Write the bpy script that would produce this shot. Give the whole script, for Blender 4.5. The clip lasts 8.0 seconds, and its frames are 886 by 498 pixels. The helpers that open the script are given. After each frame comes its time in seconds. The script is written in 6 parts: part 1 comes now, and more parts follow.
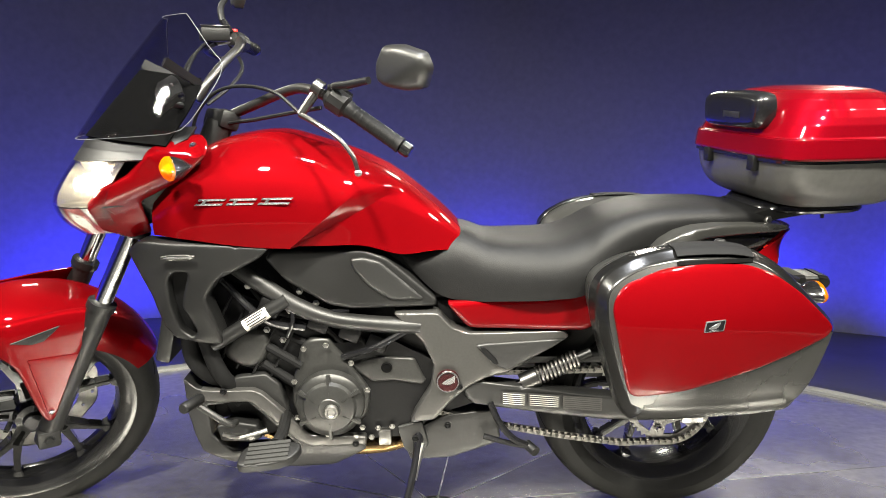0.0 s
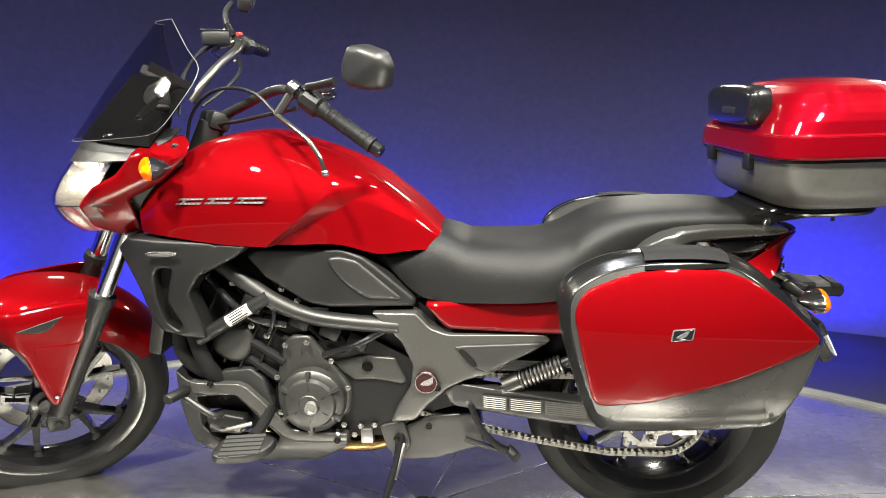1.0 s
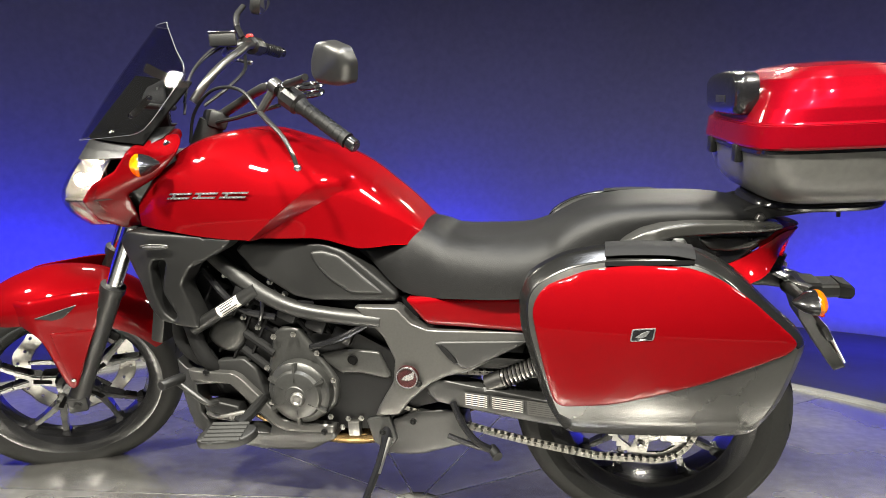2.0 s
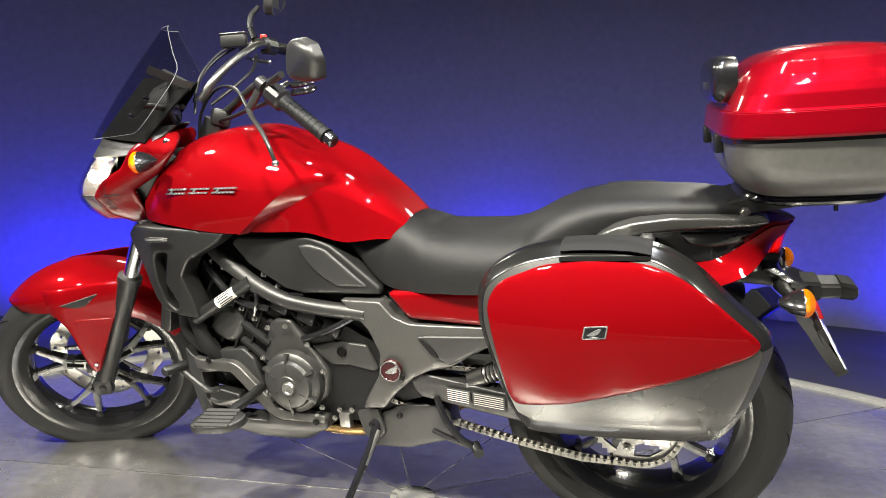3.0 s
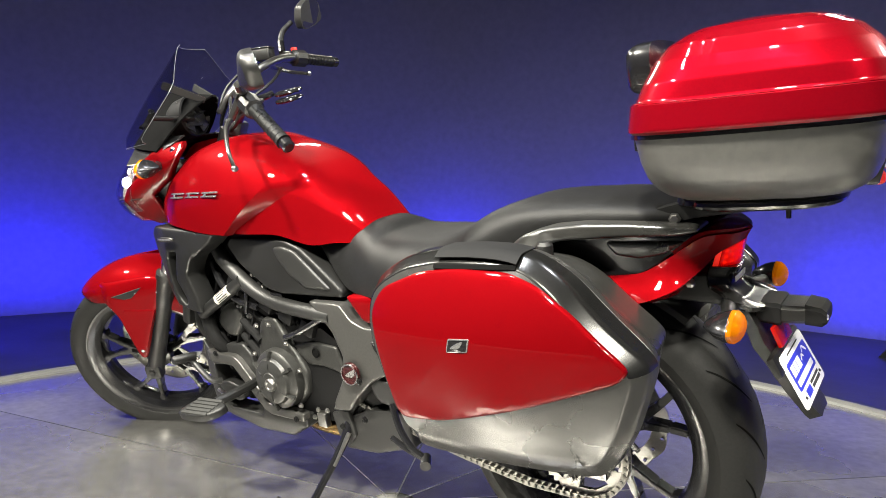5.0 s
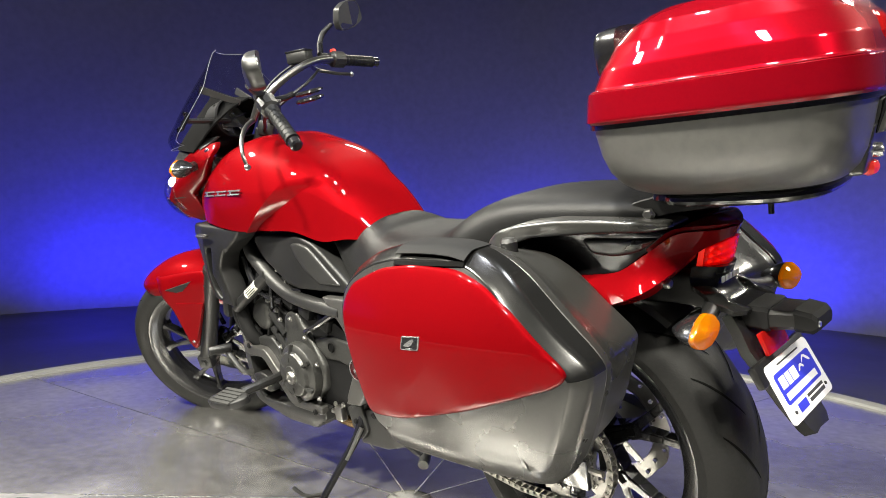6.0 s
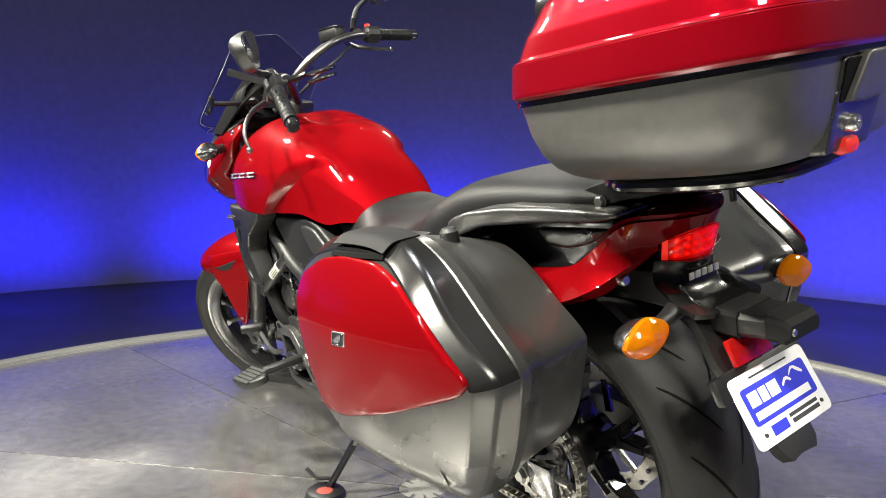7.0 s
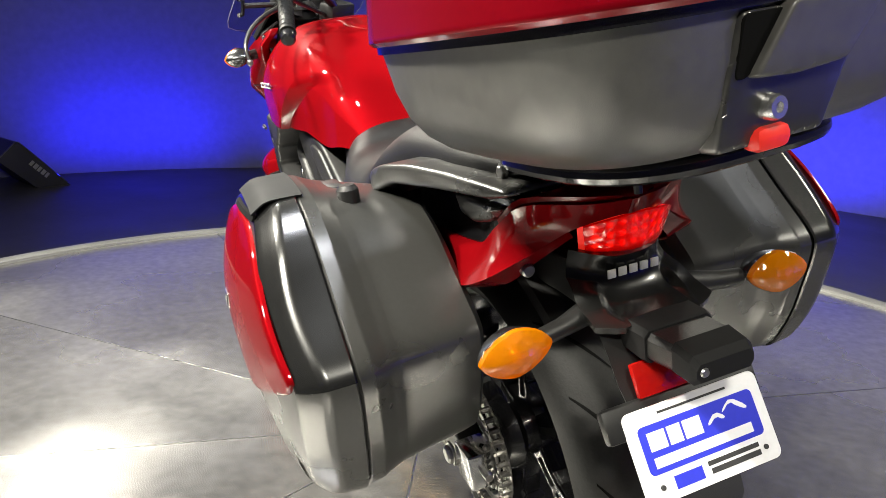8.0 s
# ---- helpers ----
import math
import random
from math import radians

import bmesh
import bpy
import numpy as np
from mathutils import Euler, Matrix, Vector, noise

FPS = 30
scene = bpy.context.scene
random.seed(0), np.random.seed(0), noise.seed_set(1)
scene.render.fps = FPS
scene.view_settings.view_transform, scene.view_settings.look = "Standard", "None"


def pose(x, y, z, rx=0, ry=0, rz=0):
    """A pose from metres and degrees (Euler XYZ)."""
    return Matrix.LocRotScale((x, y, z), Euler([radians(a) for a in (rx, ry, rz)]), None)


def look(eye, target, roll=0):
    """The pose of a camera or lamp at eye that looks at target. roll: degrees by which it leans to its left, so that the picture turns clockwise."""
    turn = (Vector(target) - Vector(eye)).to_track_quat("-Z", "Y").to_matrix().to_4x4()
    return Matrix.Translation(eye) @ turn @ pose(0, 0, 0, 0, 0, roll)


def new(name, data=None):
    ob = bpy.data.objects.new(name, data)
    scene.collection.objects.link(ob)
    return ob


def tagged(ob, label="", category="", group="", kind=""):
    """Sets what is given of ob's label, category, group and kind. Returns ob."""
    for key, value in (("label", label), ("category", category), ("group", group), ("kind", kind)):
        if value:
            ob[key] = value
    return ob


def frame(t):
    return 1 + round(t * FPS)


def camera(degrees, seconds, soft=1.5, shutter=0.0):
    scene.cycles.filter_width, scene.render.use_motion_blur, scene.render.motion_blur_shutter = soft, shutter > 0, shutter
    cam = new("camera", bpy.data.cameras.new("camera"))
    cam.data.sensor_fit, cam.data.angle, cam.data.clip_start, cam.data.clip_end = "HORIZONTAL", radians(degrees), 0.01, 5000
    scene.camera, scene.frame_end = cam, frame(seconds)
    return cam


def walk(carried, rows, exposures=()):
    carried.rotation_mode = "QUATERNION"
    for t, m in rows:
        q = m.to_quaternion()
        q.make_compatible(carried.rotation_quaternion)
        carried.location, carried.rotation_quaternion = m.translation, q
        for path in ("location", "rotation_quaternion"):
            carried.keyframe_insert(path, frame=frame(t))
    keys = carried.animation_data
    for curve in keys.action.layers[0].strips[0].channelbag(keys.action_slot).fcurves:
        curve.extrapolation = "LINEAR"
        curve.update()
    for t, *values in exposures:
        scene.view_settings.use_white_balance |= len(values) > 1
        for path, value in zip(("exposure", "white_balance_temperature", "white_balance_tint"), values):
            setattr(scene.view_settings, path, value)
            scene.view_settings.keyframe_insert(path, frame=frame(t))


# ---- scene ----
cam = camera(65.0, 8.0, 0.8)
PATH = [
    (0, look((-0.615, -1.822, 0.743), (-0.549, 0.175, 0.654), 0.4)),
    (0.5, look((-0.490, -1.811, 0.751), (-0.550, 0.186, 0.655), 0.6)),
    (1, look((-0.372, -1.801, 0.753), (-0.554, 0.188, 0.652), 0.8)),
    (1.5, look((-0.248, -1.780, 0.747), (-0.560, 0.193, 0.645), 0.9)),
    (3, look((0.105, -1.681, 0.742), (-0.585, 0.192, 0.626), 0.9)),
    (3.5, look((0.224, -1.625, 0.749), (-0.590, 0.197, 0.625), 0.9)),
    (4, look((0.338, -1.561, 0.744), (-0.594, 0.206, 0.633), 1.0)),
    (4.5, look((0.455, -1.480, 0.746), (-0.604, 0.213, 0.638), 1.2)),
    (6, look((0.731, -1.220, 0.744), (-0.697, 0.175, 0.632), 1.3)),
    (6.5, look((0.803, -1.119, 0.751), (-0.743, 0.142, 0.608), 1.0)),
    (7, look((0.849, -0.943, 0.772), (-0.806, 0.162, 0.571), 0.7)),
    (7.5, look((0.886, -0.754, 0.801), (-0.867, 0.164, 0.511), 0.9)),
    (8, look((0.859, -0.569, 0.858), (-0.943, 0.122, 0.331), 2.6)),
]
walk(cam, PATH)

# ---------- light ----------
world = bpy.data.worlds.new("studio")
scene.world = world
world.use_nodes = True
world.node_tree.nodes["Background"].inputs[0].default_value = (0.10, 0.10, 0.16, 1)
world.node_tree.nodes["Background"].inputs[1].default_value = 0.02

CENTRE = (-0.57, -0.05)     # middle of the turntable
WALL_R = 4.75


def lamp(name, kind, m, energy, colour, size=0.5, size_y=None, spread=180):
    data = bpy.data.lights.new(name, kind)
    data.energy, data.color = energy, colour
    if kind == "AREA":
        data.shape, data.size, data.size_y = "RECTANGLE", size, size_y or size
        data.spread = radians(spread)
    else:
        data.shadow_soft_size = size
    ob = new(name, data)
    ob.matrix_world = m
    return ob


WARM = (1.0, 0.96, 0.83)
COOL = (0.92, 0.95, 1.0)
# softboxes and spots under the studio ceiling
for az, r, z, w, h, e in [(208, 2.5, 2.75, 0.24, 0.20, 38), (252, 2.4, 2.75, 0.24, 0.20, 72), (296, 2.4, 2.75, 0.24, 0.20, 66)]:
    a = radians(az)
    eye = (CENTRE[0] + r * math.cos(a), CENTRE[1] + r * math.sin(a), z)
    lamp("softbox_light", "AREA", look(eye, (CENTRE[0], CENTRE[1], 0.5)), e, WARM, w, h, 95)
for x, y, e in [(-0.5, -0.8, 20), (0.45, -0.3, 14)]:
    lamp("ceiling_spot_light", "AREA", pose(x, y, 2.9, 0, 0, 0), e, COOL, 0.10, 0.10, 120)
# back lights high along the far side
for x, y, e in [(-2.6, 1.7, 9), (0.4, 2.7, 14), (2.0, 1.9, 30)]:
    lamp("back_light", "AREA", look((x, y, 2.85), (CENTRE[0], CENTRE[1] - 0.6, 0.2)), e, WARM, 0.35, 0.20, 130)
# panel high behind the tail of the machine
for az, z, w, h, e in [(338, 2.75, 0.5, 0.34, 60)]:
    a = radians(az)
    eye = (CENTRE[0] + 3.3 * math.cos(a), CENTRE[1] + 3.3 * math.sin(a), z)
    lamp("panel_light", "AREA", look(eye, (CENTRE[0], CENTRE[1], 0.6)), e, WARM, w, h, 150)
# blue wash lights along the foot of the wall
for n in range(9):
    a = radians(36 + n * 22)
    eye = (CENTRE[0] + (WALL_R - 0.6) * math.cos(a), CENTRE[1] + (WALL_R - 0.6) * math.sin(a), -0.02)
    to = (CENTRE[0] + WALL_R * math.cos(a), CENTRE[1] + WALL_R * math.sin(a), 0.42)
    lamp("wall_wash_light", "AREA", look(eye, to), (35, 35, 35, 35, 35, 35, 31, 25, 6)[n], (0.02, 0.02, 1.0), 1.2, 0.08, 110)

# ---------- materials ----------
def mat(name, colour, rough=0.5, metal=0.0, coat=0.0, coat_rough=0.03, vary=0.12, scale=30.0, bump=0.0, bump_scale=400.0,
        spec=0.5, emit=None, emit_strength=0.0, alpha_glass=False, rough_vary=0.1, smear=0.0, aniso=0.0):
    m = bpy.data.materials.new(name)
    m.use_nodes = True
    nt = m.node_tree
    b = nt.nodes["Principled BSDF"]
    tc = nt.nodes.new("ShaderNodeTexCoord")
    b.inputs["Metallic"].default_value = metal
    b.inputs["Coat Weight"].default_value = coat
    b.inputs["Coat Roughness"].default_value = coat_rough
    b.inputs["Specular IOR Level"].default_value = spec
    b.inputs["Anisotropic"].default_value = aniso
    fine = nt.nodes.new("ShaderNodeTexNoise")
    fine.inputs["Scale"].default_value, fine.inputs["Detail"].default_value = scale * 6, 6
    wide = nt.nodes.new("ShaderNodeTexNoise")
    wide.inputs["Scale"].default_value, wide.inputs["Detail"].default_value = scale / 6, 5
    for node in (fine, wide):
        nt.links.new(tc.outputs["Object"], node.inputs["Vector"])
    add = nt.nodes.new("ShaderNodeMath")
    add.operation = "ADD"
    nt.links.new(fine.outputs[0], add.inputs[0])
    nt.links.new(wide.outputs[0], add.inputs[1])
    ramp = nt.nodes.new("ShaderNodeMapRange")
    ramp.inputs[1].default_value, ramp.inputs[2].default_value = 0.6, 1.4
    ramp.inputs[3].default_value, ramp.inputs[4].default_value = 1 - vary, 1 + vary
    nt.links.new(add.outputs[0], ramp.inputs[0])
    mix = nt.nodes.new("ShaderNodeVectorMath")
    mix.operation = "SCALE"
    mix.inputs[0].default_value = colour
    nt.links.new(ramp.outputs[0], mix.inputs[3])
    nt.links.new(mix.outputs[0], b.inputs["Base Color"])
    rr = nt.nodes.new("ShaderNodeMapRange")
    rr.inputs[1].default_value, rr.inputs[2].default_value = 0.3, 0.7
    rr.inputs[3].default_value, rr.inputs[4].default_value = max(rough - rough_vary * rough, 0.01), min(rough + rough_vary * rough + smear, 1)
    nt.links.new(wide.outputs[0], rr.inputs[0])
    nt.links.new(rr.outputs[0], b.inputs["Roughness"])
    if bump:
        n2 = nt.nodes.new("ShaderNodeTexNoise")
        n2.inputs["Scale"].default_value, n2.inputs["Detail"].default_value = bump_scale, 3
        nt.links.new(tc.outputs["Object"], n2.inputs["Vector"])
        bp = nt.nodes.new("ShaderNodeBump")
        bp.inputs["Strength"].default_value, bp.inputs["Distance"].default_value = bump, 0.001
        nt.links.new(n2.outputs[0], bp.inputs["Height"])
        nt.links.new(bp.outputs[0], b.inputs["Normal"])
    if emit:
        b.inputs["Emission Color"].default_value = (*emit, 1)
        b.inputs["Emission Strength"].default_value = emit_strength
    return m


def clear(name, tint, gloss=0.12, rough=0.02, body=0.0, body_colour=(0.5, 0.2, 0.02), rim=0.5):
    """Thin clear plastic: lets light through, with a gloss that grows towards grazing."""
    m = bpy.data.materials.new(name)
    m.use_nodes = True
    nt = m.node_tree
    out = nt.nodes["Material Output"]
    nt.nodes.remove(nt.nodes["Principled BSDF"])
    tr = nt.nodes.new("ShaderNodeBsdfTransparent")
    tr.inputs[0].default_value = (*tint, 1)
    gl = nt.nodes.new("ShaderNodeBsdfGlossy")
    gl.inputs["Roughness"].default_value = rough
    fr = nt.nodes.new("ShaderNodeLayerWeight")
    fr.inputs[0].default_value = 0.35
    pw = nt.nodes.new("ShaderNodeMath")
    pw.operation = "POWER"
    pw.inputs[1].default_value = 2.5
    nt.links.new(fr.outputs["Facing"], pw.inputs[0])
    sc = nt.nodes.new("ShaderNodeMath")
    sc.operation = "MULTIPLY_ADD"
    sc.inputs[1].default_value, sc.inputs[2].default_value = rim, gloss * 0.3
    nt.links.new(pw.outputs[0], sc.inputs[0])
    if body:
        tc = nt.nodes.new("ShaderNodeTexCoord")
        vo = nt.nodes.new("ShaderNodeTexVoronoi")
        vo.inputs["Scale"].default_value = 120
        nt.links.new(tc.outputs["Object"], vo.inputs["Vector"])
        bp = nt.nodes.new("ShaderNodeBump")
        bp.inputs["Strength"].default_value, bp.inputs["Distance"].default_value = 0.5, 0.002
        nt.links.new(vo.outputs["Distance"], bp.inputs["Height"])
        nt.links.new(bp.outputs[0], gl.inputs["Normal"])
    m1 = nt.nodes.new("ShaderNodeMixShader")
    nt.links.new(sc.outputs[0], m1.inputs[0])
    last = tr
    if body:
        df = nt.nodes.new("ShaderNodeBsdfTranslucent")
        df.inputs[0].default_value = (*body_colour, 1)
        d2 = nt.nodes.new("ShaderNodeBsdfDiffuse")
        d2.inputs[0].default_value = (*body_colour, 1)
        nt.links.new(bp.outputs[0], d2.inputs["Normal"])
        mm = nt.nodes.new("ShaderNodeMixShader")
        nt.links.new(df.outputs[0], mm.inputs[1])
        nt.links.new(d2.outputs[0], mm.inputs[2])
        m2 = nt.nodes.new("ShaderNodeMixShader")
        m2.inputs[0].default_value = body
        nt.links.new(tr.outputs[0], m2.inputs[1])
        nt.links.new(mm.outputs[0], m2.inputs[2])
        last = m2
    nt.links.new(last.outputs[0], m1.inputs[1])
    nt.links.new(gl.outputs[0], m1.inputs[2])
    nt.links.new(m1.outputs[0], out.inputs[0])
    return m


RED = mat("candy_red_paint", (0.138, 0.0012, 0.0026), 0.42, 0.18, 0.5, 0.012, 0.05, 60, rough_vary=0.05, spec=0.0, bump=0.06, bump_scale=1500)
RED_BOX = mat("deep_red_lacquer", (0.185, 0.0014, 0.006), 0.38, 0.45, 1.0, 0.012, 0.08, 40, spec=0.0, bump=0.06, bump_scale=1500)
BLACK = mat("black_moulded_plastic", (0.008, 0.008, 0.008), 0.40, 0, 0, vary=0.25, bump=0.25, bump_scale=900, smear=0.08, spec=0.42)
GREY = mat("dark_grey_plastic", (0.019, 0.019, 0.0187), 0.36, 0.2, 0, vary=0.18, bump=0.2, bump_scale=1100, smear=0.08, spec=0.7)
SILVER = mat("graphite_painted_metal", (0.098, 0.096, 0.092), 0.31, 0.65, 0, vary=0.12, bump=0.12, bump_scale=900)
SATIN = mat("satin_black_shell", (0.024, 0.0237, 0.022), 0.25, 0.0, 0, vary=0.2, bump=0.04, bump_scale=1300, smear=0.08, spec=0.9)
LID = mat("polished_black_lid", (0.007, 0.007, 0.0068), 0.20, 0, 0, 0.12, vary=0.2, smear=0.05, spec=0.5)
BOXBASE = mat("grained_grey_black_shell", (0.066, 0.065, 0.061), 0.36, 0.0, 0, vary=0.25, scale=12, bump=0.15, bump_scale=1300, smear=0.1, spec=0.8)
MATT = mat("matt_black_plastic", (0.006, 0.006, 0.0063), 0.7, 0, 0, vary=0.2, spec=0.2)
GLOSS = mat("gloss_black_plastic", (0.008, 0.008, 0.009), 0.16, 0, 0.5, vary=0.2, smear=0.08)
SEAT = mat("black_seat_vinyl", (0.0075, 0.0075, 0.0077), 0.42, 0, 0, vary=0.3, scale=14, bump=0.5, bump_scale=700, smear=0.12, spec=0.24)
RUBBER = mat("tyre_rubber", (0.0095, 0.0095, 0.0093), 0.52, 0, 0, vary=0.35, bump=0.3, bump_scale=300, smear=0.15, spec=0.28)
TREAD = mat("worn_grey_rubber", (0.036, 0.036, 0.035), 0.75, 0, 0, vary=0.3, bump=0.3, bump_scale=500, spec=0.15)
# near-black standing for shade in grooves, holes and joints; also colours the screen base
SHADE_BLACK = mat("recess_shade_and_trim_black", (0.003, 0.003, 0.003), 0.9, 0, 0, spec=0.08)
RIM = mat("black_cast_alloy", (0.010, 0.010, 0.011), 0.22, 0.2, 0.5, vary=0.2)
ENGINE = mat("engine_grey_metal", (0.052, 0.052, 0.050), 0.36, 0.6, 0, vary=0.2, bump=0.3, bump_scale=700)
ENGINE_DARK = mat("engine_black_metal", (0.005, 0.005, 0.0054), 0.45, 0.0, 0, vary=0.3, bump=0.3, bump_scale=600, spec=0.22)
CHROME = mat("chrome", (0.75, 0.75, 0.75), 0.12, 1.0, 0, vary=0.05)
STEEL = mat("brushed_steel", (0.45, 0.44, 0.42), 0.3, 1.0, 0, vary=0.15)
CHAINM = mat("oiled_chain_steel", (0.28, 0.27, 0.25), 0.35, 1.0, 0, vary=0.3)
BRASS = mat("heat_tinted_pipe", (0.55, 0.36, 0.16), 0.25, 1.0, 0, vary=0.25)
GUN = mat("gunmetal_tube", (0.12, 0.117, 0.113), 0.3, 0.9, 0, vary=0.1)
LABEL = mat("worn_white_label", (0.62, 0.61, 0.56), 0.5, vary=0.12)
LABEL_GREY = mat("grey_printed_label", (0.15, 0.15, 0.145), 0.45, vary=0.2)
INK = mat("label_ink", (0.03, 0.03, 0.03), 0.6)
BADGE = mat("silver_badge", (0.55, 0.55, 0.55), 0.25, 0.9)
BADGE_RED = mat("dark_red_badge", (0.035, 0.004, 0.005), 0.25, 0.2, 0.6)
BUTTON = mat("red_button_plastic", (0.75, 0.03, 0.02), 0.35, vary=0.05)
PLATE_W = mat("white_plate_plastic", (0.82, 0.82, 0.84), 0.4, vary=0.05)
PLATE_B = mat("blue_plate_print", (0.03, 0.04, 0.55), 0.4, vary=0.08)
AMBER = clear("amber_lens", (1.0, 0.42, 0.004), 0.36, 0.03, 0.55, (1.0, 0.33, 0.0015), rim=0.12)
REDLENS = clear("red_lens", (0.9, 0.06, 0.04), 0.2, 0.06, 0.5, (0.72, 0.018, 0.012))
LENS = clear("clear_lens", (0.93, 0.93, 0.93), 0.15, 0.02)
SCREEN = clear("smoked_windscreen", (0.82, 0.82, 0.83), 0.012, 0.01, rim=0.09)
EDGE_CLEAR = mat("polished_clear_edge", (0.14, 0.145, 0.155), 0.3, vary=0.1)
TAIL_LIT = mat("lit_tail_lamp", (0.6, 0.02, 0.02), 0.5, emit=(1.0, 0.03, 0.015), emit_strength=0.55)
BOWL = mat("silvered_reflector", (0.86, 0.85, 0.80), 0.20, 0.88, 0, vary=0.1, scale=60)
BULB = mat("lit_headlamp_bulb", (1, 1, 1), 0.4, emit=(1.0, 0.84, 0.58), emit_strength=140)
AMBER_LIT = mat("lit_amber_bulb", (1, 0.5, 0.05), 0.4, emit=(1.0, 0.45, 0.03), emit_strength=6)
# emission imitates the sparkle of the tail light's star reflectors
LED = mat("sparkle_glow_red_diode", (0.9, 0.1, 0.05), 0.3, emit=(1.0, 0.16, 0.05), emit_strength=2.6)
RUST = mat("rusty_red_pad", (0.22, 0.03, 0.02), 0.7, vary=0.4)

# ---------- mesh helpers ----------
from mathutils import geometry


def finish(bm, angle=32):
    bm.normal_update()
    for f in bm.faces:
        f.smooth = True
    for e in bm.edges:
        e.smooth = len(e.link_faces) == 2 and e.calc_face_angle(3.2) < radians(angle)


def part(name, bm, material, parent=None, label="", m=None, angle=32, extra=()):
    finish(bm, angle)
    me = bpy.data.meshes.new(name)
    bm.to_mesh(me)
    bm.free()
    me.materials.append(material)
    for x in extra:
        me.materials.append(x)
    ob = new(name, me)
    if parent:
        ob.parent = parent
    if m is not None:
        ob.matrix_basis = m
    if label:
        tagged(ob, label)
    return ob


def rounded(points, times=2, sharp=()):
    """Cuts the corners of a closed outline; the corners whose numbers are in sharp stay."""
    if isinstance(times, float):          # a fillet of that size at every corner
        out = []
        for n, p in enumerate(points):
            p, a, b = Vector(p), Vector(points[n - 1]), Vector(points[(n + 1) % len(points)])
            p0 = p + (a - p).normalized() * min(times, 0.45 * (a - p).length)
            p1 = p + (b - p).normalized() * min(times, 0.45 * (b - p).length)
            out += [p0, p0 * 0.5625 + p * 0.375 + p1 * 0.0625, p0 * 0.25 + p * 0.5 + p1 * 0.25, p0 * 0.0625 + p * 0.375 + p1 * 0.5625, p1]
        return out
    pts = [(Vector(p), n in sharp) for n, p in enumerate(points)]
    for _ in range(times):
        out = []
        for n, (p, s) in enumerate(pts):
            a, b = pts[n - 1][0], pts[(n + 1) % len(pts)][0]
            if s:
                out.append((p, True))
            else:
                out += [(p.lerp(a, 0.25), False), (p.lerp(b, 0.25), False)]
        pts = out
    return [p for p, _ in pts]


def spread(points, step):
    """A closed outline with points at even steps."""
    out = []
    for n, p in enumerate(points):
        q = points[(n + 1) % len(points)]
        k = max(1, round((q - p).length / step))
        out += [p.lerp(q, i / k) for i in range(k)]
    return out


def spline(points, steps=8):
    """A smooth open line through the points."""
    pts = [Vector(p) for p in points]
    pts = [2 * pts[0] - pts[1]] + pts + [2 * pts[-1] - pts[-2]]
    out = []
    for n in range(1, len(pts) - 2):
        a, b, c, d = pts[n - 1:n + 3]
        for i in range(steps):
            t = i / steps
            out.append(0.5 * (2 * b + (c - a) * t + (2 * a - 5 * b + 4 * c - d) * t * t + (3 * b - a - 3 * c + d) * t ** 3))
    return out + [pts[-2]]


def edge_distance(outline):
    a = np.array([(p[0], p[1]) for p in outline])
    b = np.roll(a, -1, 0)
    d = b - a
    ll = (d ** 2).sum(1) + 1e-12

    def dist(u, v):
        p = np.array((u, v))
        t = np.clip(((p - a) * d).sum(1) / ll, 0, 1)
        return float(np.sqrt((((a + t[:, None] * d) - p) ** 2).sum(1).min()))
    return dist


def inside(outline, u, v):
    hit = False
    for n, p in enumerate(outline):
        q = outline[n - 1]
        if (p[1] > v) != (q[1] > v) and u < (q[0] - p[0]) * (v - p[1]) / (q[1] - p[1]) + p[0]:
            hit = not hit
    return hit


